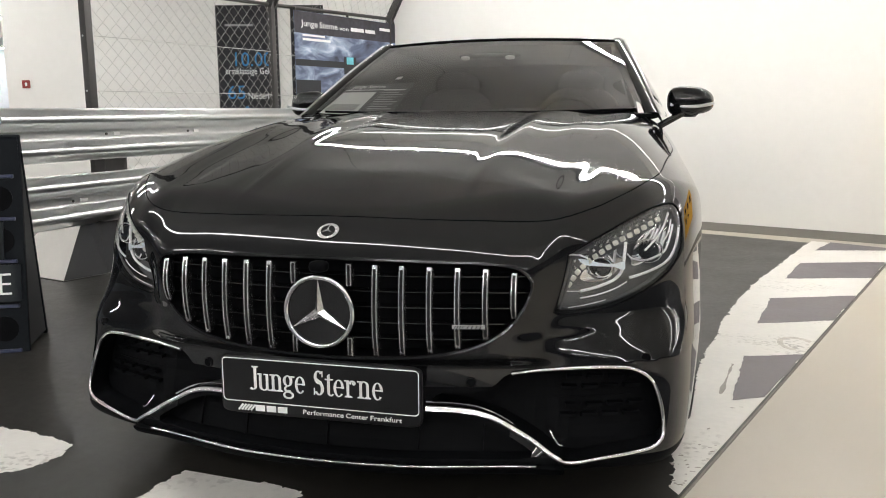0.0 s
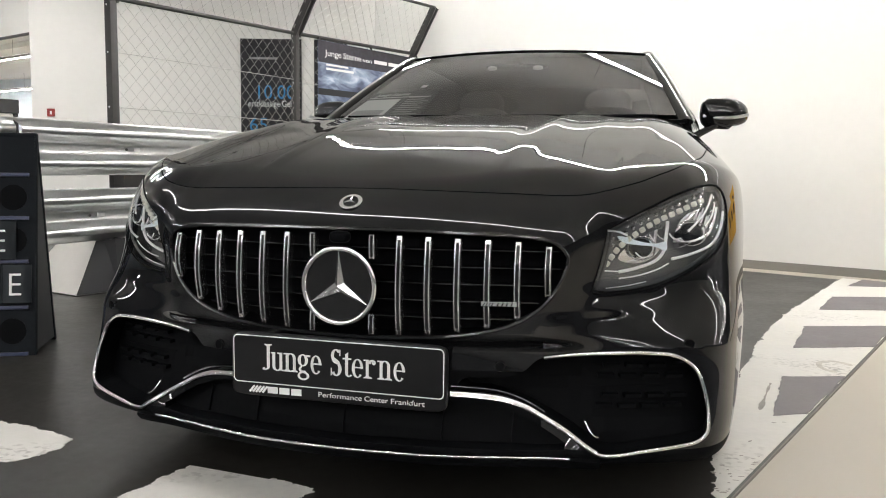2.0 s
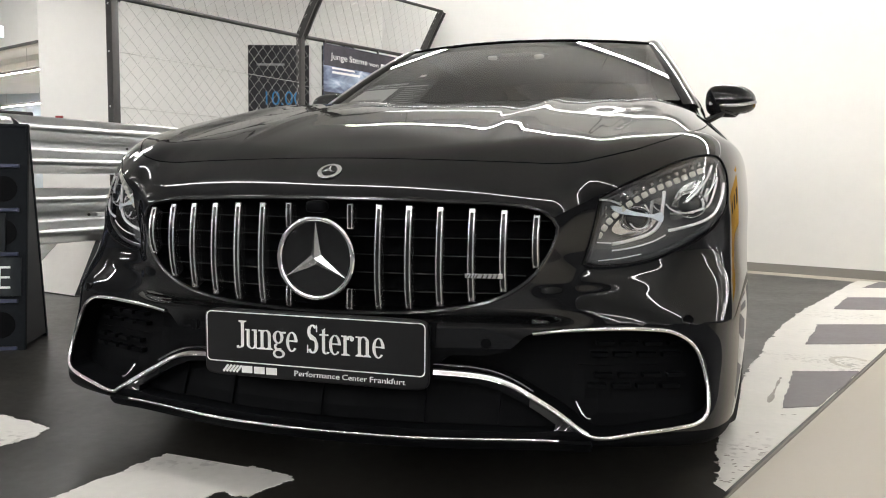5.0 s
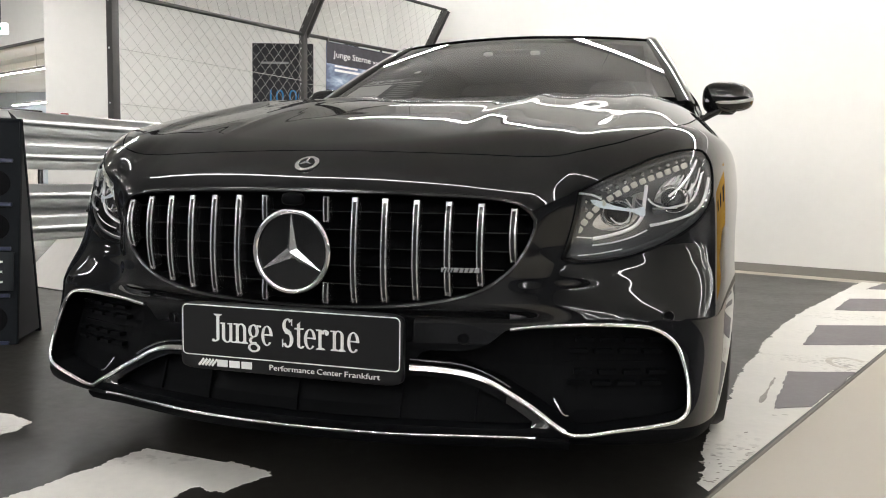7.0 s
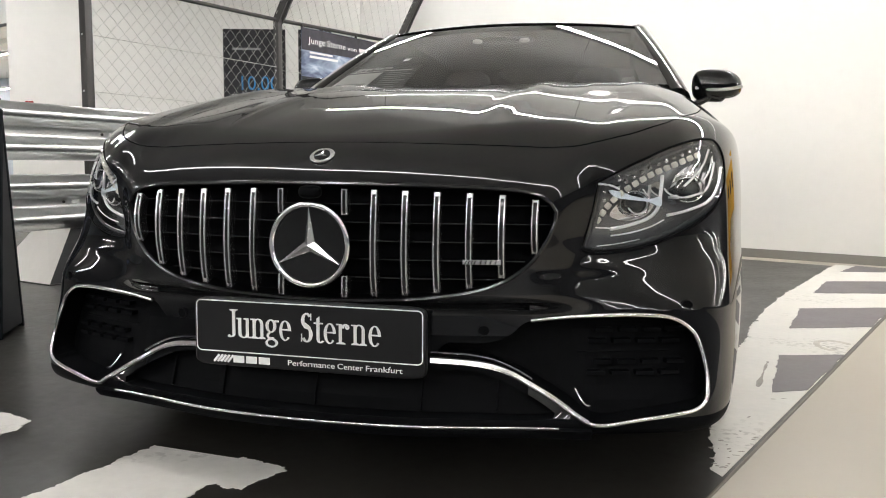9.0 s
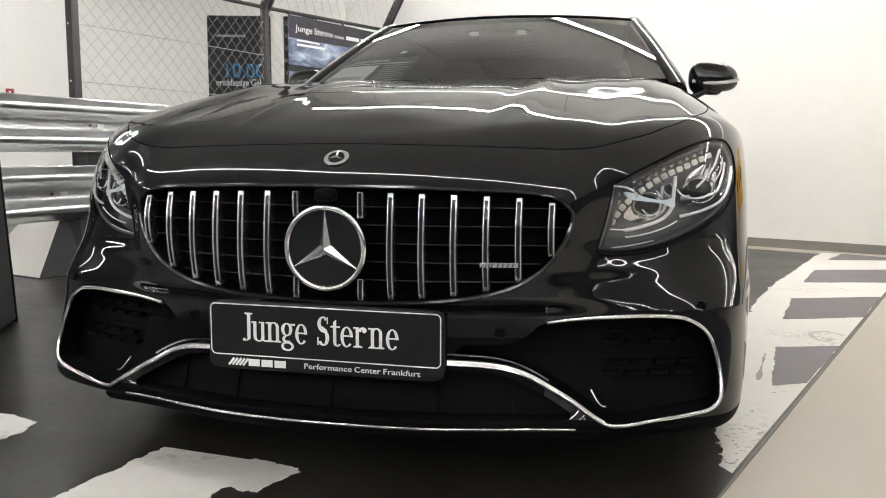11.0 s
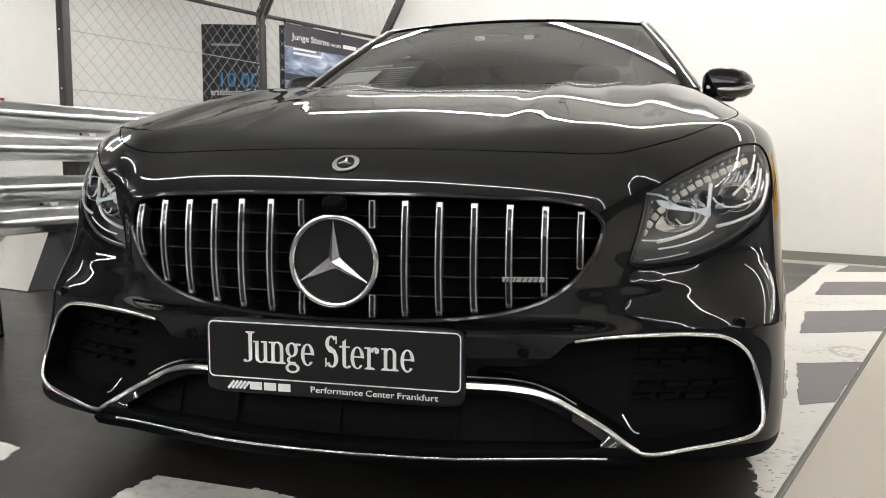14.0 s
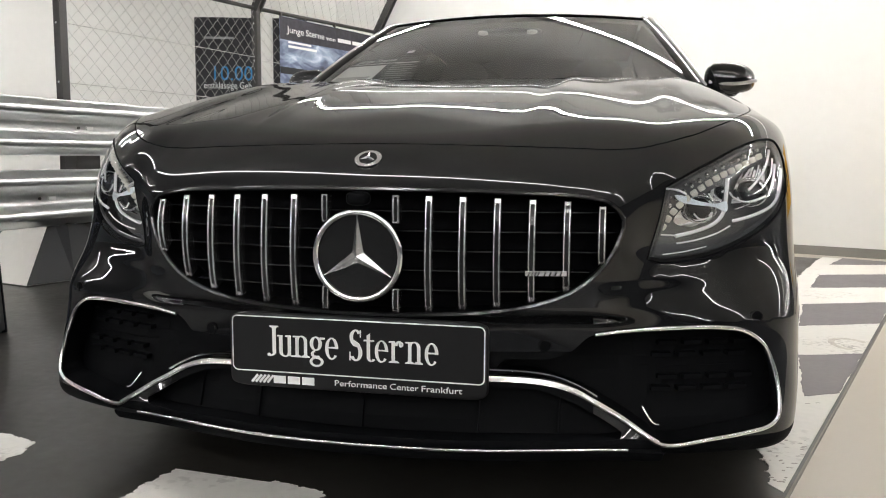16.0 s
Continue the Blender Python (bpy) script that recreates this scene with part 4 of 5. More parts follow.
# headlamps
LED_ROW = rounded([(0.599, 0.622), (0.621, 0.655), (0.647, 0.681), (0.681, 0.705), (0.713, 0.724), (0.749, 0.740), (0.785, 0.756), (0.812, 0.768)], 15, False)
for sx in (1, -1):
    fl = (lambda b: b) if sx > 0 else flipped
    lamp = part("headlamp", fl(patch(inset(HEADLAMP, 0.001), 0.085, 0.02)), LAMPBACK, car, "clear headlamp with rows of crystal leds", 40)
    lens = part("lens", fl(patch(inset(HEADLAMP, 0.0015), 0.001, 0.012)), LENS, lamp, "clear curved lens", 60)
    lens.visible_shadow = False
    part("seal", fl(tube(on_skin(HEADLAMP, -0.003), 0.0035, 6, True)), PLASTIC, lamp)
    inner = inset(HEADLAMP, 0.012)
    part("inner_frame", fl(tube(on_skin(inner, -0.022), 0.0045, 6, True, 0.7)), material("lamp_frame", (0.08, 0.083, 0.086), 0.3, 0.4), lamp, smooth=60)
    for i, (x, z) in enumerate(LED_ROW):
        bm = blob((0, 0, 0), (0.0075, 0.006, 0.0068), 4.0, 16, 10)
        a = math.degrees(math.atan2(*(LED_ROW[min(i + 1, 14)] - LED_ROW[max(i - 1, 0)])[::-1]))
        part("led_block", fl(moved(bm, pose(x, float(skin_y(x, z)) + 0.032, z) @ pose(0, 0, 0, 0, -a, 0))), LEDBLOCK, lamp, smooth=60)
        n = np.array([-(LED_ROW[min(i + 1, 14)] - LED_ROW[max(i - 1, 0)])[1], (LED_ROW[min(i + 1, 14)] - LED_ROW[max(i - 1, 0)])[0]])
        n /= np.linalg.norm(n)
        for row, r in ((0.0155, 0.0056), (0.0275, 0.0056)):
            p = LED_ROW[i] + n * row + (LED_ROW[min(i + 1, 14)] - LED_ROW[max(i - 1, 0)]) * (0.12 if row < 0.02 else -0.12)
            if p[1] < np.interp(p[0], [0.598, 0.70, 0.753, 0.82], [0.698, 0.754, 0.780, 0.799]) and p[0] > 0.60:
                part("crystal", fl(blob((p[0], float(skin_y(*p)) + 0.036, p[1]), (r, r, r), 2.0, 12, 8)), CRYSTAL, lamp, smooth=80)
    for x, z, r in ((0.674, 0.657, 0.033), (0.790, 0.690, 0.036)):
        y = float(skin_y(x, z)) + 0.055
        m = pose(x, y, z, 0, 0, 14)
        ring = [(r * math.cos(t), -0.008, r * 0.86 * math.sin(t)) for t in np.linspace(0, 2 * math.pi, 40, endpoint=False)]
        projector = part("projector", fl(moved(blob((0, 0, 0), (r * 0.82, 0.022, r * 0.7), 2.0, 28, 14), m)), material("projector_glass", (0.02, 0.022, 0.025), 0.03), lamp, "dark round projector lens", 60)
        part("projector_ring", fl(moved(tube(ring, 0.0025, 8, True, up=(0, -1, 0)), m)), CHROME, projector, smooth=60)
    shroud = rounded([(0.622, 0.63), (0.66, 0.618), (0.70, 0.630), (0.722, 0.662), (0.728, 0.706), (0.70, 0.696), (0.655, 0.672)], 40)
    part("reflector", fl(patch(shroud, 0.062, 0.012)), CHROME, lamp, "bright lamp reflector", 60)
    part("reflector", fl(patch(rounded([(0.75, 0.655), (0.80, 0.668), (0.845, 0.70), (0.850, 0.745), (0.81, 0.748), (0.765, 0.722)], 36), 0.060, 0.012)), CHROME, lamp, "bright lamp reflector", 60)
    # bright guides: (points, depth under the lens, radius, material)
    guides = [([(0.734, 0.721), (0.732, 0.692), (0.726, 0.647), (0.709, 0.627), (0.669, 0.611), (0.626, 0.601)], 0.034, 0.0052, SILVERED),
              ([(0.839, 0.782), (0.828, 0.751), (0.810, 0.724), (0.783, 0.697)], 0.020, 0.0036, SILVERED),
              ([(0.847, 0.763), (0.838, 0.726), (0.815, 0.699)], 0.024, 0.0028, SILVERED),
              ([(0.852, 0.751), (0.844, 0.714), (0.832, 0.687), (0.807, 0.676), (0.786, 0.671)], 0.022, 0.0036, SILVERED),
              ([(0.747, 0.632), (0.799, 0.644), (0.843, 0.665), (0.862, 0.70), (0.868, 0.74)], 0.014, 0.0046, SILVERED),
              ([(0.596, 0.702), (0.625, 0.699), (0.644, 0.690)], 0.020, 0.0032, SILVERED),
              ([(0.628, 0.588), (0.668, 0.594), (0.714, 0.608), (0.740, 0.622)], 0.012, 0.0024, SILVERED),
              ([(0.594, 0.606), (0.625, 0.604)], 0.020, 0.0020, SILVERED),
              ([(0.693, 0.690), (0.703, 0.675), (0.709, 0.657), (0.700, 0.641), (0.677, 0.636), (0.663, 0.648)], 0.034, 0.0024, SILVERED),
              ([(0.739, 0.692), (0.747, 0.682), (0.768, 0.672), (0.801, 0.671)], 0.030, 0.0028, SILVERED),
              ([(0.600, 0.566), (0.640, 0.570), (0.690, 0.580)], 0.010, 0.0016, SILVERED)]
    wedge = rounded([(0.622, 0.688), (0.645, 0.685), (0.673, 0.675), (0.711, 0.669), (0.732, 0.673), (0.733, 0.651), (0.709, 0.661), (0.666, 0.667), (0.636, 0.673)], 48)
    part("light_wedge", fl(patch(wedge, 0.026, 0.008, 0.004)), BLUEGUIDE, lamp, "pale blue glass wedge across the lamp", 60)
    for g, deep, r, m in guides:
        part("light_guide", fl(tube(on_skin(rounded(g, 24, False), -deep), r * 0.8, 6, False, 1.0)), m, lamp, "curved silver light guide" if m is SILVERED else "pale blue light guide", 60)

# wheels
for sx in (-1, 1):
    for yy in (0.965, 3.815):
        m = pose(sx * 0.822, yy, 0.352)
        bm = bmesh.new()
        prof = [(0.245, -0.115), (0.30, -0.125), (0.335, -0.12), (0.349, -0.10), (0.352, -0.05), (0.352, 0.05), (0.349, 0.10), (0.335, 0.12), (0.30, 0.125), (0.245, 0.115)]
        rings = [[bm.verts.new((w, r * math.cos(t), r * math.sin(t))) for r, w in prof] for t in np.linspace(0, 2 * math.pi, 56, endpoint=False)]
        for i in range(56):
            for j in range(len(prof)):
                bm.faces.new((rings[i][j], rings[(i + 1) % 56][j], rings[(i + 1) % 56][(j + 1) % len(prof)], rings[i][(j + 1) % len(prof)]))
        bmesh.ops.recalc_face_normals(bm, faces=bm.faces)
        wheel = part("wheel", moved(bm, m), RUBBER, car, "wide low-profile tyre on an alloy rim", 40)
        bm = bmesh.new()
        sweep(bm, [(-sx * 0.10, 0, 0), (sx * 0.02, 0, 0)], ring_section(0.246, 48), up=(0, 0, 1))
        for k in range(10):
            t = 2 * math.pi * k / 10
            sweep(bm, [(sx * 0.105, 0.05 * math.cos(t), 0.05 * math.sin(t)), (sx * 0.10, 0.24 * math.cos(t), 0.24 * math.sin(t))], [(-0.014, -0.03), (0.014, -0.03), (0.010, 0.008), (-0.010, 0.008)], up=(sx, 0, 0))
        part("rim", moved(bm, m), SATIN, wheel, "silver multi-spoke rim")

# glasshouse: windscreen, roof, pillars, side and rear glass
def screen_point(s, t):
    """Windscreen: s across from -1 to 1, t from the cowl up to the roof edge."""
    base = Vector((0.775 * s, 1.52 + 0.2295 * s * s, 1.050 + 0.012 * s * s))
    head = Vector((0.600 * s, 2.26 + 0.1468 * s * s, 1.414 - 0.0103 * s * s))
    p = base.lerp(head, t)
    bulge = (0.0119 - 0.0029 * s * s) * math.sin(math.pi * t)
    return p + Vector((0, -0.45, 0.9)) * bulge


def roof_point(s, t):
    """Roof, from the windscreen's upper edge to the rear window's."""
    a = screen_point(s, 1)
    b = Vector((0.56 * s, 3.45 - 0.1 * s * s, 1.378 - 0.03 * s * s))
    return a.lerp(b, t) + Vector((0, 0, 0.012 * math.sin(math.pi * t) * (1 - 0.3 * s * s)))


def rear_point(s, t):
    a = roof_point(s, 1)
    b = Vector((0.66 * s, 4.22 - 0.12 * s * s, 1.02 - 0.02 * s * s))
    return a.lerp(b, t) + Vector((0, 0.03, 0.05)) * math.sin(math.pi * t)


def sheet(f, ns, nt, s0=-1.0, s1=1.0, t0=0.0, t1=1.0, thick=0.0):
    bm = bmesh.new()
    g = [[bm.verts.new(f(s0 + (s1 - s0) * i / ns, t0 + (t1 - t0) * j / nt)) for i in range(ns + 1)] for j in range(nt + 1)]
    for j in range(nt):
        for i in range(ns):
            bm.faces.new((g[j][i], g[j][i + 1], g[j + 1][i + 1], g[j + 1][i]))
    bmesh.ops.recalc_face_normals(bm, faces=bm.faces)
    if sum(f.normal.z for f in bm.faces) < 0:
        bmesh.ops.reverse_faces(bm, faces=bm.faces)
    if thick:
        bmesh.ops.solidify(bm, geom=bm.faces[:], thickness=thick)
    return bm


screen = part("windscreen", sheet(screen_point, 40, 24, -0.965, 0.965, 0.015, 0.965), WINDOW, car, "large curved windscreen", 60)
screen.visible_shadow = False
part("screen_edge", tube([screen_point(s, 0.972) + Vector((0, 0, 0.002)) for s in np.linspace(-0.97, 0.97, 40)], 0.004, 6), PLASTIC, screen)
part("roof", sheet(roof_point, 32, 24, -1, 1, -0.012, 1.0, 0.02), PAINT, car, "glossy black roof", 60)
part("headliner", sheet(lambda s, t: roof_point(s, t) + Vector((0, 0, -0.032)), 16, 16, -0.95, 0.95), LINING, car, "dark cloth roof lining", 60)
part("rear_window", sheet(rear_point, 24, 12, -0.985, 0.985), PRIVACY, car, "dark rear window", 60)
for sx in (-1, 1):
    pillar = [screen_point(sx * 1.0, t) for t in np.linspace(-0.06, 1, 20)] + [roof_point(sx * 1.0, t) for t in np.linspace(0.05, 1, 16)] + [rear_point(sx * 1.0, t) for t in np.linspace(0.06, 1, 12)]
    bm = bmesh.new()
    sweep(bm, pillar, [(0.030 * math.cos(a), -0.006 + 0.017 * math.sin(a)) for a in np.linspace(0, 2 * math.pi, 14, endpoint=False)])
    part("roof_pillar", bm, PAINT, car, "glossy black roof pillar", 60)
    part("pillar_trim", tube([p + Vector((sx * 0.031, -0.006, 0.0)) for p in pillar[:38]], 0.004, 6, up=(0, 0, 1)), SATIN, car, "slim bright window trim", 60)

    def side_point(s, t):
        y = 1.9 + 2.0 * s
        rail = min(pillar, key=lambda p: abs(p.y - (1.98 + 1.9 * s)))
        low = Vector((sx * (0.870 - 0.03 * abs(s - 0.5)), 2.12 + 1.78 * s, 0.995))
        return low.lerp(rail + Vector((sx * 0.012, 0, -0.012)), t) + Vector((sx * 0.03, 0, 0)) * math.sin(math.pi * t)
    part("side_window", sheet(side_point, 24, 8, 0.0, 1.0), PRIVACY, car, "dark frameless side window", 60)
    # added opaque sheet just inside the glass, keeps brightness out of the cabin
    trim = sheet(lambda s, t: side_point(s, t) + Vector((-sx * 0.03, 0.03, -0.004)), 24, 8, 0.0, 1.0)
    part("window_blocker", trim, LINING, car, "dark sheet added behind the side glass to block light", 60)
    # mirrors
    bm = blob((0, 0, 0), (0.112, 0.062, 0.070), 2.6, 32, 20)
    for v in bm.verts:
        if v.co.x < 0:
            v.co.x = -0.105 * min(1.0, (-v.co.x / 0.112)) ** 0.55
        u = v.co.x / 0.112
        v.co.z = v.co.z * (1 - 0.10 * max(u, 0)) * (0.82 if v.co.z < 0 and u > 0.2 else 1.0) - 0.004 * u
        v.co.y += 0.045 * max(u, -0.2) ** 2
    bm = moved(bm, pose(0.952, 2.115, 1.093, 0, 0, 8))
    glass = part("mirror_housing", bm if sx > 0 else flipped(bm), PAINT, car, "black door mirror with a silver light bar", 60)
    arc = tube([(x, 2.054 + 0.02 * ((x - 0.93) / 0.1) ** 2, 1.072 + 0.35 * (x - 0.95) ** 2 * 4) for x in np.linspace(0.862, 1.052, 16)], 0.0075, 8, squash=0.7)
    part("light_bar", arc if sx > 0 else flipped(arc), SATIN, glass, "slim silver light bar", 60)
    foot = bmesh.new()
    sweep(foot, [(0.80, 2.06, 0.975), (0.86, 2.07, 1.01), (0.905, 2.08, 1.035), (0.93, 2.10, 1.06)], ring_section(0.026, 10, 0.6))
    part("mirror_foot", foot if sx > 0 else flipped(foot), GLOSS, glass, smooth=60)

# price sheet and information card behind the glass
def behind_glass(s, t, off=0.02):
    return screen_point(s, t) + Vector((0, 0.45, -0.9)) * off


def glass_quad(corners, off, thick=0.0015):
    """A thin sheet behind the windscreen, its corners given as (s, t)."""
    bm = bmesh.new()
    (a, b, c, d), n = corners, 8
    g = [[bm.verts.new(behind_glass(*((1 - v) * ((1 - u) * np.array(a) + u * np.array(b)) + v * ((1 - u) * np.array(d) + u * np.array(c))), off)) for u in np.linspace(0, 1, n)] for v in np.linspace(0, 1, n)]
    for j in range(n - 1):
        for i in range(n - 1):
            bm.faces.new((g[j][i], g[j][i + 1], g[j + 1][i + 1], g[j + 1][i]))
    bmesh.ops.solidify(bm, geom=bm.faces[:], thickness=thick)
    return bm


SHEET = [(-0.955, 0.02), (-0.675, 0.02), (-0.655, 0.285), (-0.93, 0.285)]
card = tagged(new("price_card"), "dark price card with a white sheet behind the windscreen", "price card")
part("card", glass_quad([(-0.96, 0.01), (-0.43, 0.01), (-0.43, 0.43), (-0.955, 0.41)], 0.026), BANNERDARK, card)
part("sheet", glass_quad(SHEET, 0.016), PAPER, card, "white paper sheet")
part("grey_box", glass_quad([(-0.93, 0.05), (-0.70, 0.05), (-0.69, 0.125), (-0.91, 0.125)], 0.012), GREYPAPER, card)
for k in range(11):
    t = 0.03 + 0.028 * k
    s0 = -0.635 + 0.06 * t
    part("print_bar", glass_quad([(s0, t), (s0 + 0.13 + 0.02 * (k % 3), t), (s0 + 0.132 + 0.02 * (k % 3), t + 0.010), (s0 + 0.002, t + 0.010)], 0.020), GREYPAPER, card)
for s0, s1, t0, t1 in ((-0.945, -0.46, 0.32, 0.329),):
    part("print_bar", glass_quad([(s0, t0), (s1, t0), (s1 + 0.01, t1), (s0 + 0.01, t1)], 0.020), PAPER, card)

heading = lettering("Junge Sterne", 0.26, 0.05, 0.0008)
for v in heading.verts:
    v.co = behind_glass(-0.90 + v.co.x * 1.05 + v.co.z * 0.05, 0.348 + v.co.z * 0.9, 0.020 + v.co.y)
part("lettering", heading, PAPER, card, "white heading on the card")
part("label", glass_quad([(-0.60, 0.455), (-0.555, 0.455), (-0.55, 0.495), (-0.595, 0.495)], 0.018), PAPER, card)

# cowl, wipers, cabin
bm = bmesh.new()
sweep(bm, [screen_point(s, -0.02) + Vector((0, -0.025, -0.015)) for s in np.linspace(-0.98, 0.98, 30)], [(-0.03, -0.01), (0.04, -0.01), (0.04, 0.004), (-0.03, 0.008)])
part("cowl", bm, PLASTIC, car, "black plastic scuttle panel")
for x0, x1 in ((0.66, 0.05), (-0.10, -0.66)):
    part("wiper", tube([screen_point(x / 0.762, -0.012) + Vector((0, -0.012, 0.006)) for x in np.linspace(x0, x1, 12)], 0.005, 6), PLASTIC, car)
part("washer_head", blob((0.078, 1.535, 1.046), (0.045, 0.02, 0.009), 3.0), PLASTIC, car)
bm = bmesh.new()
box(bm, (-0.70, 1.80, 0.75), (0.70, 2.35, 0.985), 0.03)
part("dashboard", bm, INTERIOR, car, "dark leather dashboard", 40)
wheel_m = pose(0.36, 2.33, 0.955, -22, 0, 0)
part("steering_wheel", moved(tube([(0.185 * math.cos(t), 0, 0.185 * math.sin(t)) for t in np.linspace(0, 2 * math.pi, 40, endpoint=False)], 0.016, 8, True, up=(0, -1, 0)), wheel_m), INTERIOR, car, "dark steering wheel", 60)
for x in (-0.37, 0.37):
    bm = blob((x, 2.98, 0.86), (0.25, 0.09, 0.33), 3.0)
    seat = part("seat", bm, INTERIOR, car, "dark leather front seat", 60)
    part("headrest", blob((x, 3.02, 1.20), (0.135, 0.06, 0.09), 2.6), INTERIOR, seat, smooth=60)
    part("seat_base", blob((x, 2.70, 0.56), (0.26, 0.28, 0.09), 3.0), INTERIOR, seat, smooth=60)
part("rear_bench", blob((0, 3.75, 0.80), (0.62, 0.10, 0.28), 4.0), INTERIOR, car, "dark rear bench", 60)
part("sensor_pod", blob((0.0, 2.15, 1.322), (0.15, 0.05, 0.014), 3.0), PLASTIC, car, "black sensor housing behind the glass", 60)
for x in (-0.11, 0.11):
    part("sensor_eye", blob((x, 2.10, 1.312), (0.024, 0.012, 0.010), 2.5, 16, 10), GREYWALL, car, smooth=60)

# ---- the hall ----
ALONG, ACROSS = Vector((0.929, -0.370)), Vector((0.370, 0.929))   # along the back wall, and away from it
HEIGHT = 3.5


def plan(u, o):
    return tuple(ALONG * u + ACROSS * o)


CORNER, JAMB = (-2.62, 7.21), (-6.36, 6.111)
WALL_A = (CORNER, (4.4, 4.415))
B_DIR = (Vector(CORNER) - Vector(JAMB)).normalized()
WALL_B = (tuple(Vector(JAMB) - B_DIR * 0.05), CORNER)
WALL_C = (tuple(Vector(JAMB) - ALONG * 9.0), WALL_B[0])
B_OUT = Vector((B_DIR.y, -B_DIR.x))


def wall_b(u, z, out=0.0):
    """A place on the banner wall, u metres from its free end."""
    p = Vector(JAMB) + B_DIR * u + B_OUT * out
    return (p.x, p.y, z)


hall = [(-34, -16), (16, -16), (16, 21), (-34, 21)]
bm = bmesh.new()
slab(bm, hall, -0.2, 0.0)
tagged(link("floor", bm, CREAM), "cream polished showroom floor around the printed mat", "floor", kind="structure")
bm = bmesh.new()
slab(bm, hall, HEIGHT, HEIGHT + 0.2)
tagged(link("ceiling", bm, CEIL), "grey showroom ceiling above the line lamps", "ceiling", kind="structure")
for name, (p, q), z0, label in (("wall_back", WALL_A, 0, "plain white painted wall behind the car"), ("wall_banner", WALL_B, 0, "white painted wall that carries the dark banner"),
                                ("wall_lintel", WALL_C, 2.302, "white lintel over the opening to the next hall")):
    bm = bmesh.new()
    upright(bm, p, q, 0.2, z0, HEIGHT)
    tagged(link(name, bm, WALL), label, "wall", kind="structure")
bm = bmesh.new()
upright(bm, *WALL_C, 0.03, 2.275, 2.302)
tagged(link("trim_lintel", bm, DARKSTEEL), "dark steel edge under the lintel", "trim", kind="structure")
# the unseen south and east walls are dark to dim the car's reflections
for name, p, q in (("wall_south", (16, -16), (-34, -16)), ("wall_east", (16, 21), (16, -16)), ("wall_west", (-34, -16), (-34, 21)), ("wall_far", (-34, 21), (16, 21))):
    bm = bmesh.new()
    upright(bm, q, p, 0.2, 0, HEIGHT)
    tagged(link(name, bm, {"wall_far": FARWALL, "wall_west": FARWALL, "wall_south": DARKWALL, "wall_east": DARKWALL}.get(name, GREYWALL)), "plain wall that closes the hall", "wall", kind="structure")
d = (Vector(WALL_A[1]) - Vector(WALL_A[0])).normalized()
off = Vector((d.y, -d.x)) * 0.014
bm = bmesh.new()
upright(bm, tuple(Vector(WALL_A[0]) + off), tuple(Vector(WALL_A[1]) + off), 0.013, 0, 0.072)
tagged(link("baseboard", bm, GREYBASE), "grey baseboard along the back wall", "baseboard", kind="structure")


# ---- printed mat and its markings ----
def ragged(outline, step=0.006, rough=0.004, fine=0.5, seed=0.0, soft=()):
    """An outline with the worn edge of rolled-on paint; soft lists the sides that are left straight."""
    out = []
    k = len(outline)
    for i in range(k):
        a, b = Vector(outline[i]), Vector(outline[(i + 1) % k])
        n = max(1, int((b - a).length / step))
        side = Vector((-(b - a).y, (b - a).x)).normalized()
        for j in range(n):
            p = a.lerp(b, j / n)
            w = 0 if i in soft or j == 0 else rough * (noise.noise((p.x * 5, p.y * 5, seed)) * 0.9 + noise.noise((p.x * 17, p.y * 17, seed + 3)) * 0.45 + fine * (noise.noise((p.x * 48, p.y * 48, seed + 5)) * 0.5 + noise.noise((p.x * 130, p.y * 130, seed + 7)) * 0.42))
            out.append(tuple(p + side * w))
    return out


MAT_RIGHT = [(-0.43, -3.2), (2.62, 4.87)]
bm = bmesh.new()
# the unseen part below y -3.0 is added to darken the bumper's reflections
slab(bm, [(-33.9, -15.9), (15.9, -15.9), (15.9, -3.0), (0.8437, -3.0), (0.8437, 0.17), (2.597, 4.81), (1.24, 5.405), (-2.66, 6.98), (-6.5, 5.85), (-11, 7.6), (-33.9, 7.6)], 0.0, 0.004)
mat = tagged(link("floor_mat", bm, ASPHALT), "dark grey printed asphalt floor mat", "floor mat", kind="structure")
bm = bmesh.new()
sweep(bm, [(x, y, 0.003) for x, y in ((0.8437, -3.0), (0.8437, 0.17), MAT_RIGHT[1])], [(-0.004, -0.003), (0.004, -0.003), (0.002, 0.0028), (-0.002, 0.0028)])
tagged(link("trim_mat", bm, MATEDGE), "thin metal edging of the floor mat", "trim", kind="structure")


def edge_x(y, off=0.012):
    return np.interp(y, [MAT_RIGHT[0][1], MAT_RIGHT[1][1]], [MAT_RIGHT[0][0], MAT_RIGHT[1][0]]) - off


def painted(name, outline, z, m, label, holes=()):
    bm = bmesh.new()
    v, fs = filled(outline, 0.5)
    a = [bm.verts.new((x, y, z)) for x, y in v]
    b = [bm.verts.new((x, y, z - 0.0015)) for x, y in v]
    close_block(bm, b, a, fs)
    for fc in bm.faces:
        fc.material_index = 0
    return tagged(link(name, bm, m), label, "floor marking", kind="structure")


band = [(0.872, 0.38), (0.878, 0.63), (0.895, 0.79), (0.955, 1.15), (1.022, 1.60), (1.113, 2.078), (1.215, 2.587), (1.383, 3.20), (1.653, 4.028), (2.05, 5.15)]
band = [tuple(p) for p in rounded(band, 60, False)]
right = [(edge_x(4.86), 4.86), (edge_x(0.34), 0.34)]
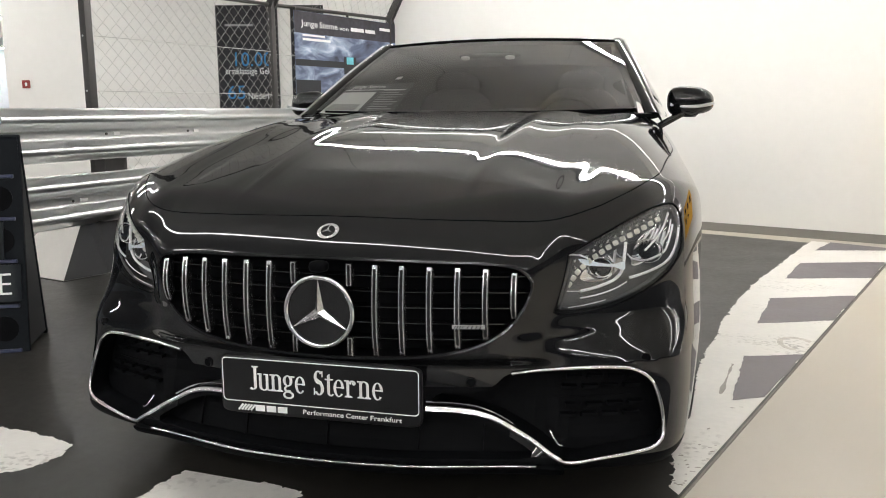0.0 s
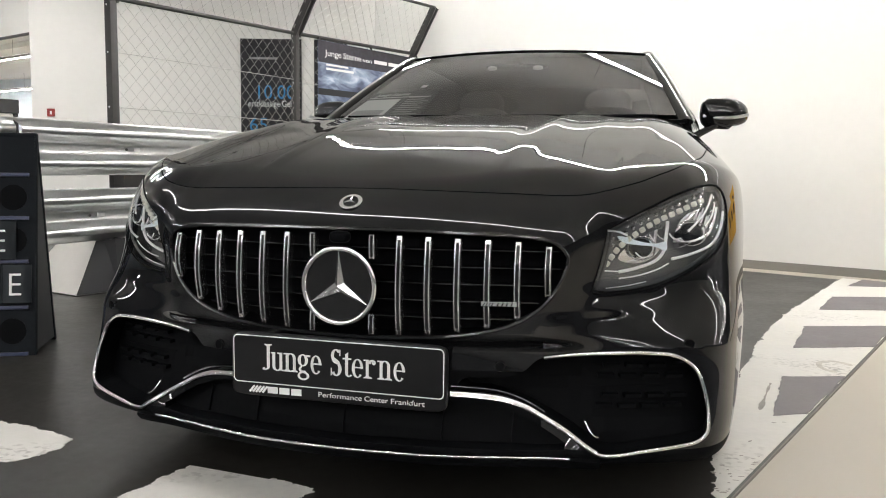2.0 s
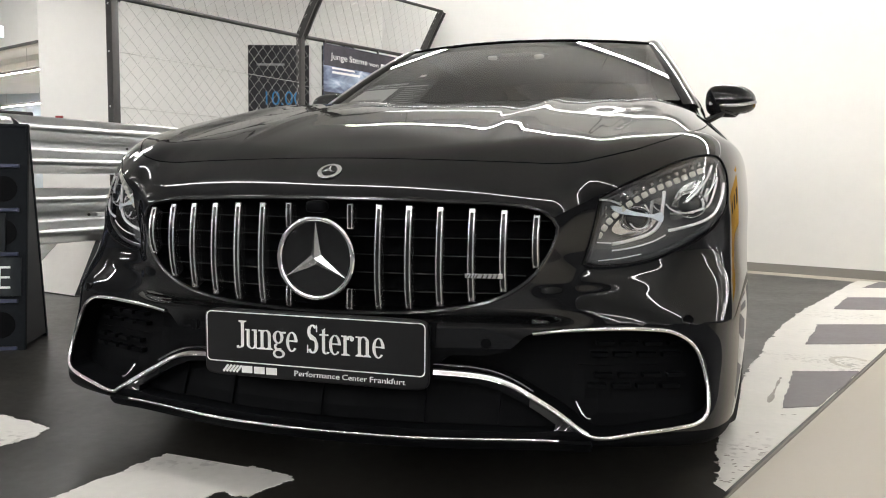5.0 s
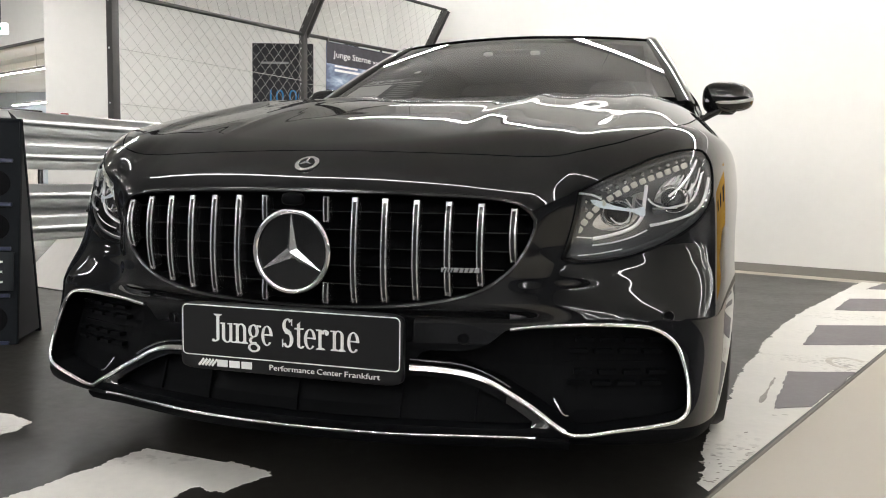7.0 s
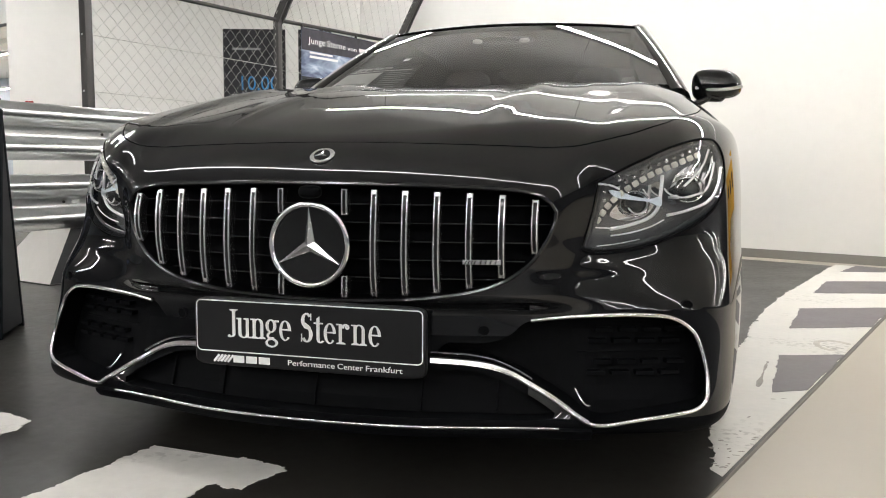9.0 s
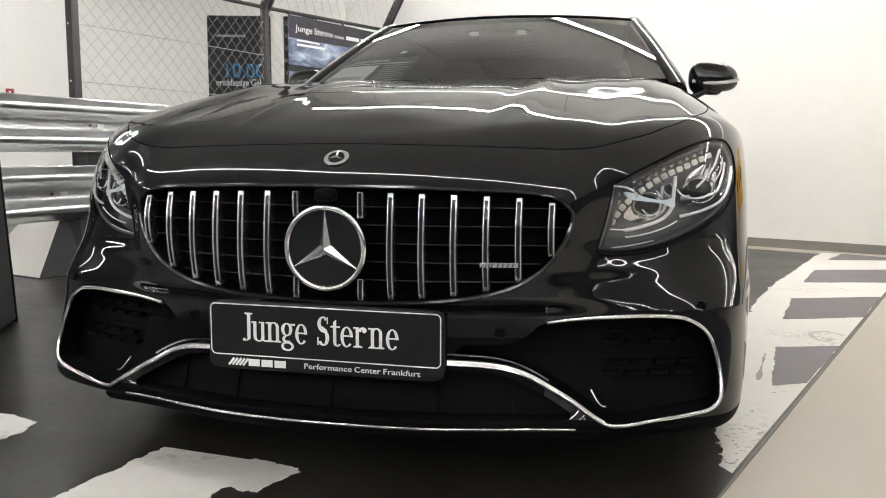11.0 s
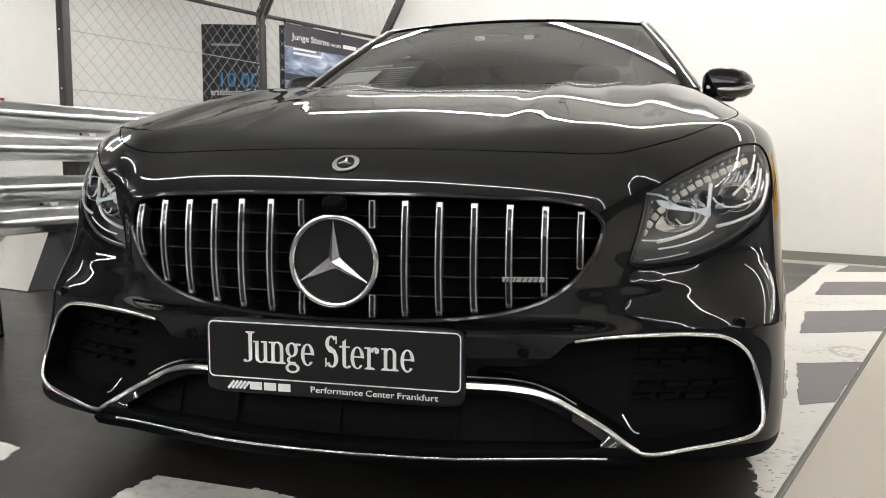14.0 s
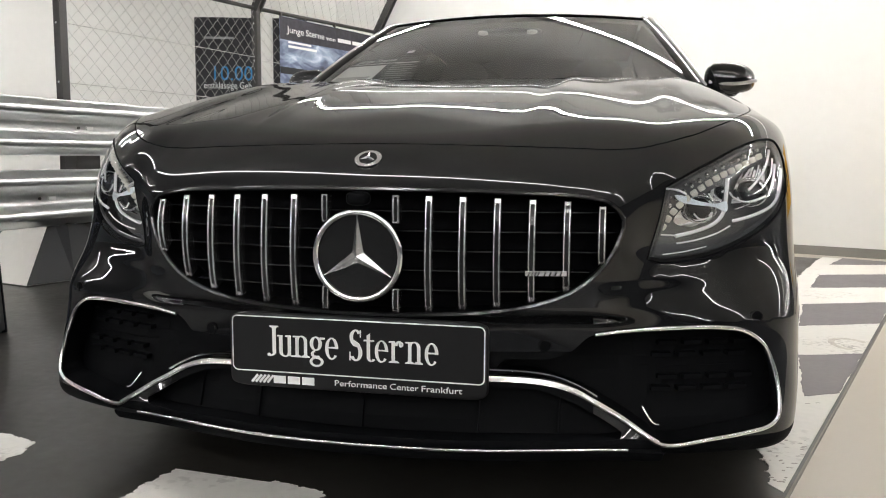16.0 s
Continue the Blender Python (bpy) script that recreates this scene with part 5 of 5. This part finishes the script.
painted("marking_band", ragged([*band, *right], 0.005, 0.022, 0.7, 1.0, soft=(60, 61)), 0.0058, FLOORWHITE, "worn white curved track kerb band on the mat")
for quad in ([(2.181, 5.10), (1.995, 4.68), (edge_x(4.80), 4.80), (edge_x(4.86), 4.86)], [(1.796, 4.10), (1.624, 3.525), (edge_x(3.665), 3.665), (edge_x(4.269), 4.269)],
             [(1.463, 2.923), (1.323, 2.331), (edge_x(2.479), 2.479), (edge_x(3.10), 3.10)], [(1.202, 1.739), (1.106, 1.156), (edge_x(1.221), 1.221), (edge_x(1.82), 1.82)]):
    painted("marking_block", ragged(quad, 0.005, 0.010, 0.8, quad[0][1]), 0.0074, FLOORGREY, "purplish grey kerb block on the white band")
painted("marking_stroke", ragged([(-0.63, -0.55), (-0.60, -0.21), (-0.578, -0.09), (-0.553, 0.0), (-0.555, 0.06), (-0.530, 0.155), (-0.27, 0.129), (-0.130, 0.096), (-0.165, -0.045), (-0.21, -0.05), (-0.245, -0.035), (-0.255, -0.07), (-0.20, -0.55)], 0.004, 0.022, 0.8, 7.0, soft=(5,)), 0.0058, FLOORWHITE, "worn white brushed grid mark on the mat")
painted("marking_stroke", ragged([(-1.95, 0.36), (-1.35, 0.32), (-1.19, 0.30), (-0.985, 0.235), (-0.965, 0.17), (-1.0, 0.06), (-1.07, 0.0), (-1.9, -0.05)], 0.004, 0.022, 0.8, 11.0), 0.0058, FLOORWHITE, "worn white brushed grid mark on the mat")


SCUFF = material("rubber_scuff", (0.34, 0.32, 0.29), 0.6, vary=0.3, scale=30)
painted("marking_scuff", ragged([(1.066, 1.218), (1.072, 1.216), (1.152, 1.612), (1.142, 1.617)], 0.02, 0.008, 0.9, 3.0), 0.0062, SCUFF, "thin dark scratch in the white band")
rng = random.Random(4)
for k in range(24):
    y = 0.40 + 0.75 * rng.random() ** 1.4
    x = edge_x(y) - 0.012 - 0.09 * rng.random() ** 2
    a, b, w = rng.uniform(0.003, 0.010), rng.uniform(0.0015, 0.004), rng.uniform(0, 1.0)
    blot = [(x + a * math.cos(t) * math.cos(w) - b * math.sin(t) * math.sin(w), y + a * math.cos(t) * math.sin(w) + b * math.sin(t) * math.cos(w)) for t in np.linspace(0, 2 * math.pi, 7, endpoint=False)]
    painted("marking_scuff", ragged(blot, 0.008, 0.004, 0.9, k * 1.7), 0.0062, SCUFF, "dark rubbed speck in the white paint")
SWIRL = material("faint_grey_scuff", (0.54, 0.51, 0.46), 0.5, vary=0.3, scale=20)
for k, (x, y, r0) in enumerate(((1.452, 1.99, 0.08),)):
    arc = [(x + r0 * math.cos(t), y + 1.5 * r0 * math.sin(t)) for t in np.linspace(0.4, 4.6, 14)]
    arc += [(x + 0.72 * r0 * math.cos(t), y + 1.1 * r0 * math.sin(t)) for t in np.linspace(4.4, 0.6, 14)]
    painted("marking_scuff", ragged(arc, 0.012, 0.02, 0.9, 20.0 + k), 0.0061 + 0.0002 * k, SWIRL, "faint grey curled scuff on the white paint")


# ---- line lamps ----
def line_lamp(o, u0, u1, z=3.0):
    a, b = plan(u0, o), plan(u1, o)
    wide = 0.031 if o == -0.55 else 0.019
    base = tagged(new("line_lamp"), "long white led line lamp hung on thin cables", "ceiling lamp", "line lamps")
    bm = bmesh.new()
    sweep(bm, [(*a, z + 0.035), (*b, z + 0.035)], [(-0.033, -0.031), (0.033, -0.031), (0.033, 0.03), (-0.033, 0.03)])
    part("housing", bm, LAMPBODY, base)
    bm = bmesh.new()
    sweep(bm, [(*a, z), (*b, z)], [(-wide, -0.004), (wide, -0.004), (wide, 0.003), (-wide, 0.003)])
    part("diffuser", bm, LEDSOFT if 5 < o < 6 else LEDMID if -3 < o < 0 else LEDREAR if o < 0 else LEDSIDE if o == 4.0 and u0 > 0 else LEDSTRONG if o == 4.0 or o > 7 else LEDFILL, base, "glowing white diffuser")
    # strip added on top to brighten the ceiling; the lamps shine only down
    bm = bmesh.new()
    sweep(bm, [(*a, z + 0.068), (*b, z + 0.068)], [(-0.02, -0.002), (0.02, -0.002), (0.02, 0.002), (-0.02, 0.002)])
    part("ceiling_fill", bm, FARFILL if o > 7 and u1 < 0 else CEILFILL, base, "glowing strip added to brighten the ceiling")
    n = max(2, int((u1 - u0) / 2.2) + 1)
    for k in range(n):
        x, y = plan(u0 + 0.3 + (u1 - u0 - 0.6) * k / (n - 1), o)
        part("cable", tube([(x, y, z + 0.06), (x, y, HEIGHT)], 0.0025, 5, up=(1, 0, 0)), DARKSTEEL, base)


# unseen rows at 1.6, 2.2, 0.9 and -2.2 are added to light the left
for o, u0, u1 in ((4.0, -4.25, 1.9), (4.0, 2.3, 9.5), (5.42, -4.9, 6.0), (1.6, -7.6, -4.9), (2.2, -8.4, -5.7), (0.9, -16.0, -9.5), (-0.55, -3.6, 3.0), (-0.55, 3.4, 14.0), (-4.2, -5.0, 3.5), (-4.2, 4.5, 13.0), (-8.4, -9.0, 0.5), (-8.4, 2.0, 12.0), (-6.3, -6.0, 2.0), (-6.3, 3.0, 12.0), (-10.5, -8.0, 1.0), (-10.5, 2.0, 11.0), (-2.2, -13.0, -6.5),
                  (-4.2, -14.0, -6.2), (7.15, -24.0, -7.4), (11.0, -27.0, -8.0), (7.6, 6.5, 15.0), (10.4, 4.0, 15.0), (13.2, 4.0, 15.0)):
    line_lamp(o, u0, u1, 2.87 if o == 5.42 else 3.0)

# ---- guard rail ----
RAIL = Vector((0.148, 0.989)).normalized()
IN = Vector((RAIL.y, -RAIL.x))              # towards the car


def along_rail(s, side=0.0):
    p = Vector((-2.80, 2.77)) + RAIL * s + IN * side
    return p.x, p.y


half_w = [(0.0, 0.168), (0.006, 0.160), (0.064, 0.126), (0.076, 0.117), (0.081, 0.106), (0.081, 0.090), (0.076, 0.079), (0.066, 0.071), (0.016, 0.040), (0.006, 0.031), (0.002, 0.020)]
profile = rounded([*half_w, *[(a, -b) for a, b in half_w[::-1]]], 81, False)
section = [(a, b) for a, b in profile] + [(a - 0.005, b) for a, b in profile[::-1]]
guard = tagged(new("guard_rail"), "double galvanised steel guard rail on dark posts", "guard rail")
for z in (0.925, 0.505):
    bm = bmesh.new()
    sweep(bm, [(*along_rail(s), z) for s in np.linspace(-0.70, 4.25, 12)], section)
    beam = part("beam", bm, GALV, guard, "galvanised corrugated steel beam", 35)
    bm = bmesh.new()
    pts = [(*along_rail(-0.70 - a, -b), z) for a, b in ((0.0, 0.0), (0.045, 0.02), (0.085, 0.07))]
    sweep(bm, pts[::-1], section)
    part("end_piece", bm, GALV, beam, "bent end piece", 20)
    for s in ((0.22, 1.03, 1.9) if z > 0.7 else (-0.10, 1.1, 2.0)):
        bm = bmesh.new()
        x, y = along_rail(s, 0.024)
        box(bm, (-0.028, -0.004, -0.011), (0.028, 0.006, 0.011), 0.002, pose(x, y, z, 0, 0, math.degrees(math.atan2(RAIL.y, RAIL.x))))
        part("reflector", bm, WHITEPRINT, beam, "small white reflector")
        bm = moved(disc(0.009, 0.008, 8), pose(*along_rail(s - 0.09, 0.020), z, 0, 0, math.degrees(math.atan2(RAIL.y, RAIL.x))))
        part("bolt", bm, DARKSTEEL, beam)
for s in (0.24, 2.32):
    x, y = along_rail(s, -0.055)
    bm = bmesh.new()
    box(bm, (-0.10, -0.04, 0.0), (0.10, 0.05, 1.02), 0.004, pose(x, y, 0, 0, 0, math.degrees(math.atan2(RAIL.y, RAIL.x))))
    part("rail_post", bm, DARKSTEEL, guard)

# ---- fence ----
fence = tagged(new("fence"), "tall anthracite race track fence with chain-link mesh", "fence")
POSTS = [Vector((-2.90, 2.96)), Vector((-2.577, 5.06)), Vector((-2.02, 6.76))]
TOPS = [1.93, 2.01, 2.04]
ARM = Vector((0.26, -0.04, 0.47))
deg = math.degrees(math.atan2(RAIL.y, RAIL.x))
for p, top in zip(POSTS, TOPS):
    bm = bmesh.new()
    box(bm, (-0.030, -0.027, 0), (0.030, 0.027, top + 0.01), 0.004, pose(p.x, p.y, 0, 0, 0, deg))
    post = part("post", bm, DARKSTEEL, fence, "anthracite square steel post", 40)
    bm = bmesh.new()
    for o in (-0.03, 0.03):
        q = p + RAIL * o
        sweep(bm, [(q.x, q.y, top - 0.02), (q.x + ARM.x, q.y + ARM.y, top + ARM.z)], [(-0.012, -0.03), (0.012, -0.03), (0.012, 0.03), (-0.012, 0.03)], up=(1, 0, 0))
    part("arm", bm, DARKSTEEL, post, "arm leaning towards the track")
    for z in (1.21, 1.57, 1.88):
        part("rivet", moved(disc(0.007, 0.031, 8), pose(p.x - 0.004, p.y, z, 0, 0, deg - 90)), GALV, post)


def link_mesh(a, b, za, zb, rise, lean=Vector((0, 0, 0))):
    """Zigzag wires woven into diamonds between two posts; za and zb are the lower ends' heights."""
    bm = bmesh.new()
    w, run = 0.060, (b - a).length
    n, m = int(run / w), int(round(rise / 0.054))
    d = (b - a).normalized()
    out = Vector((d.y, -d.x, 0))
    for i in range(n + 2):
        pts = []
        for j in range(m + 1):
            s = min(max(i * w + (w * 0.47 if (i + j) % 2 else -w * 0.47), 0.02), run - 0.02)
            q = a + d * s
            z0 = za + (zb - za) * s / run
            knot = Vector((q.x, q.y, z0)) + Vector((lean.x, lean.y, rise)) * (j / m) + out * (0.003 if (i + j) % 2 else -0.003)
            if pts:                          # the wire bows upwards between two knots
                pts += [pts[-1].lerp(knot, h) + (lean + Vector((0, 0, 1))).normalized() * 0.007 * (1 - (2 * h - 1) ** 2) for h in (0.33, 0.67)]
            pts.append(knot)
        sweep(bm, pts, [(0.0, 0.0017), (0.0015, -0.0010), (-0.0015, -0.0010)], up=tuple(out))
    return bm


for i in range(2):
    a, b, ta, tb = POSTS[i], POSTS[i + 1], TOPS[i], TOPS[i + 1]
    tagged(part("chain_link", link_mesh(a, b, 0.10, 0.10 + tb - ta, ta - 0.10), WIRE, fence, "thin grey diamond wire mesh"), kind="stuff")
    tagged(part("chain_link", link_mesh(a, b, ta, tb, ARM.z, ARM), WIRE, fence, "thin grey diamond wire mesh"), kind="stuff")
    for za, zb, r, m, lean in ((ta, tb, 0.017, DARKSTEEL, None), (ta + ARM.z, tb + ARM.z, 0.015, DARKSTEEL, ARM), (1.575, 1.60, 0.0028, WIRE, None), (1.21, 1.22, 0.0028, WIRE, None)):
        o = Vector((lean.x, lean.y)) if lean else Vector((0, 0))
        part("top_rail" if r > 0.01 else "tension_wire", tube([(*(a + o), za), (*(b + o), zb)], r, 8), m, fence, smooth=60)

# poster on the second field of the fence
def on_fence(s, z, out=0.02):
    d = (POSTS[2] - POSTS[1]).normalized()
    p = POSTS[1] + d * s + Vector((d.y, -d.x)) * out
    return Vector((p.x, p.y, z))


def fence_panel(s0, s1, z0, z1, out, thick=0.003):
    bm = bmesh.new()
    a, b = on_fence(s0, z0, out), on_fence(s1, z0, out)
    upright(bm, (a.x, a.y), (b.x, b.y), thick, z0, z1)
    return bm


poster = tagged(new("poster"), "printed cloth poster with a stormy sky on the fence", "poster")
part("cloth", fence_panel(0.27, 1.86, 1.18, 1.99, 0.026), POSTERSKY, poster)
part("dark_band", fence_panel(0.272, 1.858, 1.79, 1.988, 0.0275, 0.001), material("dusk_print", (0.04, 0.036, 0.048), 0.6, vary=0.5, scale=3.0), poster)
turn = pose(0, 0, 0, 0, 0, math.degrees(math.atan2((POSTS[2] - POSTS[1]).y, (POSTS[2] - POSTS[1]).x)))
for words, s, w, h in (("Junge", 0.36, 0.235, 0.06), ("Sterne", 0.625, 0.265, 0.06), ("von", 0.92, 0.14, 0.042)):
    part("lettering", moved(lettering(words, w, h, 0.001), Matrix.Translation(on_fence(s, 1.855, 0.0285)) @ turn), WHITEPRINT, poster, "white words on the poster")
for s0, s1, z, h in ((1.10, 1.31, 1.858, 0.036), (1.335, 1.50, 1.858, 0.036), (0.38, 0.70, 1.765, 0.018), (0.38, 0.78, 1.725, 0.022), (1.58, 1.78, 1.90, 0.03)):
    part("print_bar", fence_panel(s0, s1, z, z + h, 0.0285, 0.001), WHITEPRINT, poster)
part("gantry_print", fence_panel(0.272, 1.858, 1.49, 1.55, 0.0275, 0.001), POSTERDARK, poster)
part("signal_print", fence_panel(0.98, 1.17, 1.43, 1.60, 0.0282, 0.001), POSTERDARK, poster)
part("signal_light", fence_panel(1.02, 1.13, 1.53, 1.60, 0.0289, 0.001), POSTERCYAN, poster)
part("crowd_print", fence_panel(0.272, 0.62, 1.182, 1.36, 0.0275, 0.001), POSTERDARK, poster)
for s in (0.29, 1.06, 1.84):
    part("clip", moved(blob((0, 0, 0), (0.012, 0.012, 0.02), 3.0, 10, 8), Matrix.Translation(on_fence(s, 2.0, 0.02))), DARKSTEEL, poster)


# banners on the wall
def wall_panel(u0, u1, z0, z1, out, thick=0.004):
    bm = bmesh.new()
    a, b = wall_b(u0, 0, out), wall_b(u1, 0, out)
    upright(bm, a[:2], b[:2], thick, z0, z1)
    return bm


b_deg = math.degrees(math.atan2(B_DIR.y, B_DIR.x))
BU = 2.358                                   # the banner's near edge along its wall
banner = tagged(new("banner"), "dark charcoal cloth banner with blue and white words", "banner")
part("cloth", wall_panel(BU, BU + 0.70, 0.5, 2.262, 0.012, 0.010), BANNERDARK, banner)
for words, u, z, w, h, m in (("10.00", 0.20, 1.585, 0.42, 0.165, BANNERBLUE), ("erstklassige Geb", 0.085, 1.495, 0.52, 0.075, WHITEPRINT), ("65", 0.10, 1.215, 0.20, 0.16, BANNERBLUE), ("Niederla", 0.335, 1.215, 0.27, 0.07, WHITEPRINT)):
    part("lettering", moved(lettering(words, w, h, 0.001), Matrix.Translation(wall_b(BU + u, z, 0.0135)) @ pose(0, 0, 0, 0, 0, b_deg)), m, banner, "printed words on the banner")
part("print_bar", wall_panel(BU + 0.10, BU + 0.42, 2.03, 2.055, 0.0135, 0.001), material("grey_print", (0.3, 0.3, 0.3), 0.6), banner)
part("print_bar", wall_panel(BU + 0.30, BU + 0.335, 1.09, 1.13, 0.0135, 0.001), BANNERBLUE, banner)
banner = tagged(new("banner"), "second dark charcoal cloth banner beside the first", "banner")
part("cloth", wall_panel(BU + 0.845, BU + 1.22, 0.5, 2.262, 0.012, 0.010), BANNERDARK, banner)

# fire alarm on the wall
alarm = tagged(new("fire_alarm"), "small red fire alarm box on the white wall", "fire alarm")
bm = bmesh.new()
box(bm, (-0.042, -0.03, -0.045), (0.042, 0.0, 0.045), 0.006, Matrix.Translation(wall_b(0.172, 1.395)) @ pose(0, 0, 0, 0, 0, b_deg))
part("case", bm, REDPLASTIC, alarm)
bm = bmesh.new()
box(bm, (-0.006, -0.033, -0.022), (0.018, -0.029, 0.018), 0.002, Matrix.Translation(wall_b(0.172, 1.395)) @ pose(0, 0, 0, 0, 0, b_deg))
part("pane", bm, WHITEPRINT, alarm)

# emergency sign on a cable
sign = tagged(new("exit_sign"), "small glowing white emergency sign hung from the ceiling", "exit sign")
bm = bmesh.new()
box(bm, (-0.07, -0.012, -0.052), (0.07, 0.012, 0.052), 0.006, pose(-5.71, 4.80, 2.14, 0, 0, 20))
part("panel", bm, SIGNGLOW, sign)
bm = bmesh.new()
box(bm, (-0.02, -0.014, -0.02), (0.015, -0.0125, 0.02), 0, pose(-5.71, 4.80, 2.14, 0, 0, 20))
part("symbol", bm, GREENPRINT, sign)
part("cable", tube([(-5.71, 4.80, 2.19), (-5.71, 4.80, HEIGHT)], 0.004, 6, up=(1, 0, 0)), DARKSTEEL, sign)

# faceted base under the rail
plinth = tagged(new("rail_base"), "white faceted block with a black cheek under the rail", "rail base")
foot = [(-3.42, 2.62), (-2.81, 2.44), (-2.70, 2.72), (-2.72, 3.30), (-3.40, 3.34)]
crown = [(-3.18, 2.86), (-2.86, 2.74), (-2.80, 2.80), (-2.82, 3.10), (-3.15, 3.14)]
bm = bmesh.new()
lo, hi = [bm.verts.new((*p, 0.012)) for p in foot], [bm.verts.new((*p, 0.40)) for p in crown]
bm.faces.new(hi), bm.faces.new(lo[::-1])
for i in range(5):
    j = (i + 1) % 5
    for f in ((lo[i], lo[j], hi[i]), (lo[j], hi[j], hi[i])):
        bm.faces.new(f).material_index = 1 if i in (1, 2) else 0
part("block", bm, [BLOCKWHITE, POSTERDARK], plinth)
bm = bmesh.new()
slab(bm, [(x * 1.0 + (x + 3.05) * 0.03, y + (y - 2.9) * 0.03) for x, y in foot], 0.004, 0.012)
part("foot_plate", bm, DARKSTEEL, plinth)

# pavement board with letter tiles
FACE = Vector((0.886, 0.46)).normalized()
f_deg = math.degrees(math.atan2(FACE.y, FACE.x))
board = tagged(new("letter_board"), "black folding letter board with blue rails and letters", "letter board")
LEANB = 8.6
stand = pose(-1.897, 1.095, 0.004, 0, 0, f_deg) @ pose(0, 0, 0, -LEANB, 0, 0)
H = 0.975
rows = [0.107, 0.312, 0.502, 0.690]
cols = [-0.095, -0.245, -0.395, -0.545]
bm = bmesh.new()
box(bm, (-0.66, 0.0, 0.0), (0.0, 0.025, H), 0.004, stand)
part("front_panel", bm, BOARD, board)
back = pose(-1.897, 1.095, 0.004, 0, 0, f_deg) @ pose(0.0, 0.345, 0, 10.8, 0, 0)
bm = bmesh.new()
box(bm, (-0.66, -0.022, 0.0), (0.0, 0.0, H + 0.005), 0.004, back)
part("rear_panel", bm, BOARD, board)
bm = bmesh.new()
for sx in (0.0, -0.66):
    a0, a1 = stand @ Vector((sx, 0.025, 0.02)), stand @ Vector((sx, 0.025, H))
    b0, b1 = back @ Vector((sx, -0.022, 0.02)), back @ Vector((sx, -0.022, H))
    q = [bm.verts.new(p + Vector((FACE.x, FACE.y, 0)) * (-0.004 if sx == 0 else 0.004)) for p in (a0, b0, b1, a1)]
    r = [bm.verts.new(p + Vector((FACE.x, FACE.y, 0)) * (-0.008 if sx == 0 else 0.008)) for p in (a0, b0, b1, a1)]
    bm.faces.new(q), bm.faces.new(r[::-1])
    for i in range(4):
        bm.faces.new((q[i], q[(i + 1) % 4], r[(i + 1) % 4], r[i]))
bmesh.ops.recalc_face_normals(bm, faces=bm.faces)
part("side_cloth", bm, POSTERDARK, board)
for z in (0.004, 0.205, 0.405, 0.595, 0.785):
    bm = bmesh.new()
    box(bm, (-0.655, -0.012, z - 0.004), (-0.03, 0.0, z + 0.012), 0.002, stand)
    part("blue_rail", bm, BLUERAIL, board, "dark blue rail")
for z in rows:
    for k, x in enumerate(cols):
        m = stand @ pose(x, 0, z, 0, 0, 0)
        part("round_hole", moved(disc(0.056, 0.0015, 32), m), PLASTIC, board)
for x, z, ch in ((-0.140, 0.502, "E"), (-0.076, 0.312, "E"), (-0.196, 0.312, "N")):
    bm = bmesh.new()
    pts = [(0.058 * t, -0.010 - 0.016 * (1 - t * t)) for t in np.linspace(-1, 1, 9)]
    slab(bm, [*pts, (0.058, -0.001), (-0.058, -0.001)], -0.082, 0.082)
    bmesh.ops.recalc_face_normals(bm, faces=bm.faces)
    tile = part("letter_tile", moved(bm, stand @ pose(x, 0, z)), BOARDTILE, board, smooth=30)
    part("letter", moved(lettering(ch, 0.048 if ch == "E" else 0.058, 0.105, thin=-0.012), stand @ pose(x - 0.026, -0.0262, z - 0.052)), WHITEPRINT, tile, "white letter")

# things seen in the next hall
cab = tagged(new("display_cabinet"), "dark blue display block with pale panels in the next hall", "display")
bm = bmesh.new()
m = pose(-14.237, 14.322, 0, 0, 0, math.degrees(math.atan2(1.417, 0.465)))
box(bm, (-5.0, 0.0, 1.93), (0.0, 0.4, 2.258), 0.02, m)
part("fascia", bm, BANNERDARK, cab)
bm = bmesh.new()
box(bm, (-0.10, 0.02, 0.0), (-0.02, 0.38, 1.93), 0.01, m)
part("upright", bm, BANNERDARK, cab)
for x0, x1 in ((-2.5, -0.12), (-5.0, -2.6)):
    bm = bmesh.new()
    box(bm, (x0, 0.05, 0.0), (x1, 0.35, 1.93), 0.03, m)
    part("pale_panel", bm, BLOCKWHITE, cab)
# added white soffit stands in for the better lit strip of ceiling
bm = bmesh.new()
upright(bm, plan(-30.0, 7.70), plan(-7.5, 7.70), 0.9, 3.38, HEIGHT - 0.002)
tagged(link("trim_lit_strip", bm, WALL), "white soffit added for the lit ceiling strip in the next hall", "trim", kind="structure")

# added yellow block by the back wall, seen only mirrored in the wing
wall_d = (Vector(WALL_A[1]) - Vector(WALL_A[0])).normalized()
p = Vector(CORNER) + wall_d * 5.78
mirrored_block = tagged(new("yellow_block"), "unseen yellow block with dark openings, added for its reflection", "cabinet")
m = pose(p.x, p.y, 0, 0, 0, math.degrees(math.atan2(wall_d.y, wall_d.x)))
bm = bmesh.new()
box(bm, (0.0, -0.30, 0.52), (1.35, -0.004, 1.26), 0.02, m)
part("body", bm, YELLOW, mirrored_block)
for x in (0.12, 0.52, 0.95):
    bm = bmesh.new()
    box(bm, (x, -0.304, 0.82), (x + 0.2, -0.298, 1.04), 0.0, m)
    part("opening", bm, POSTERDARK, mirrored_block, "dark opening")
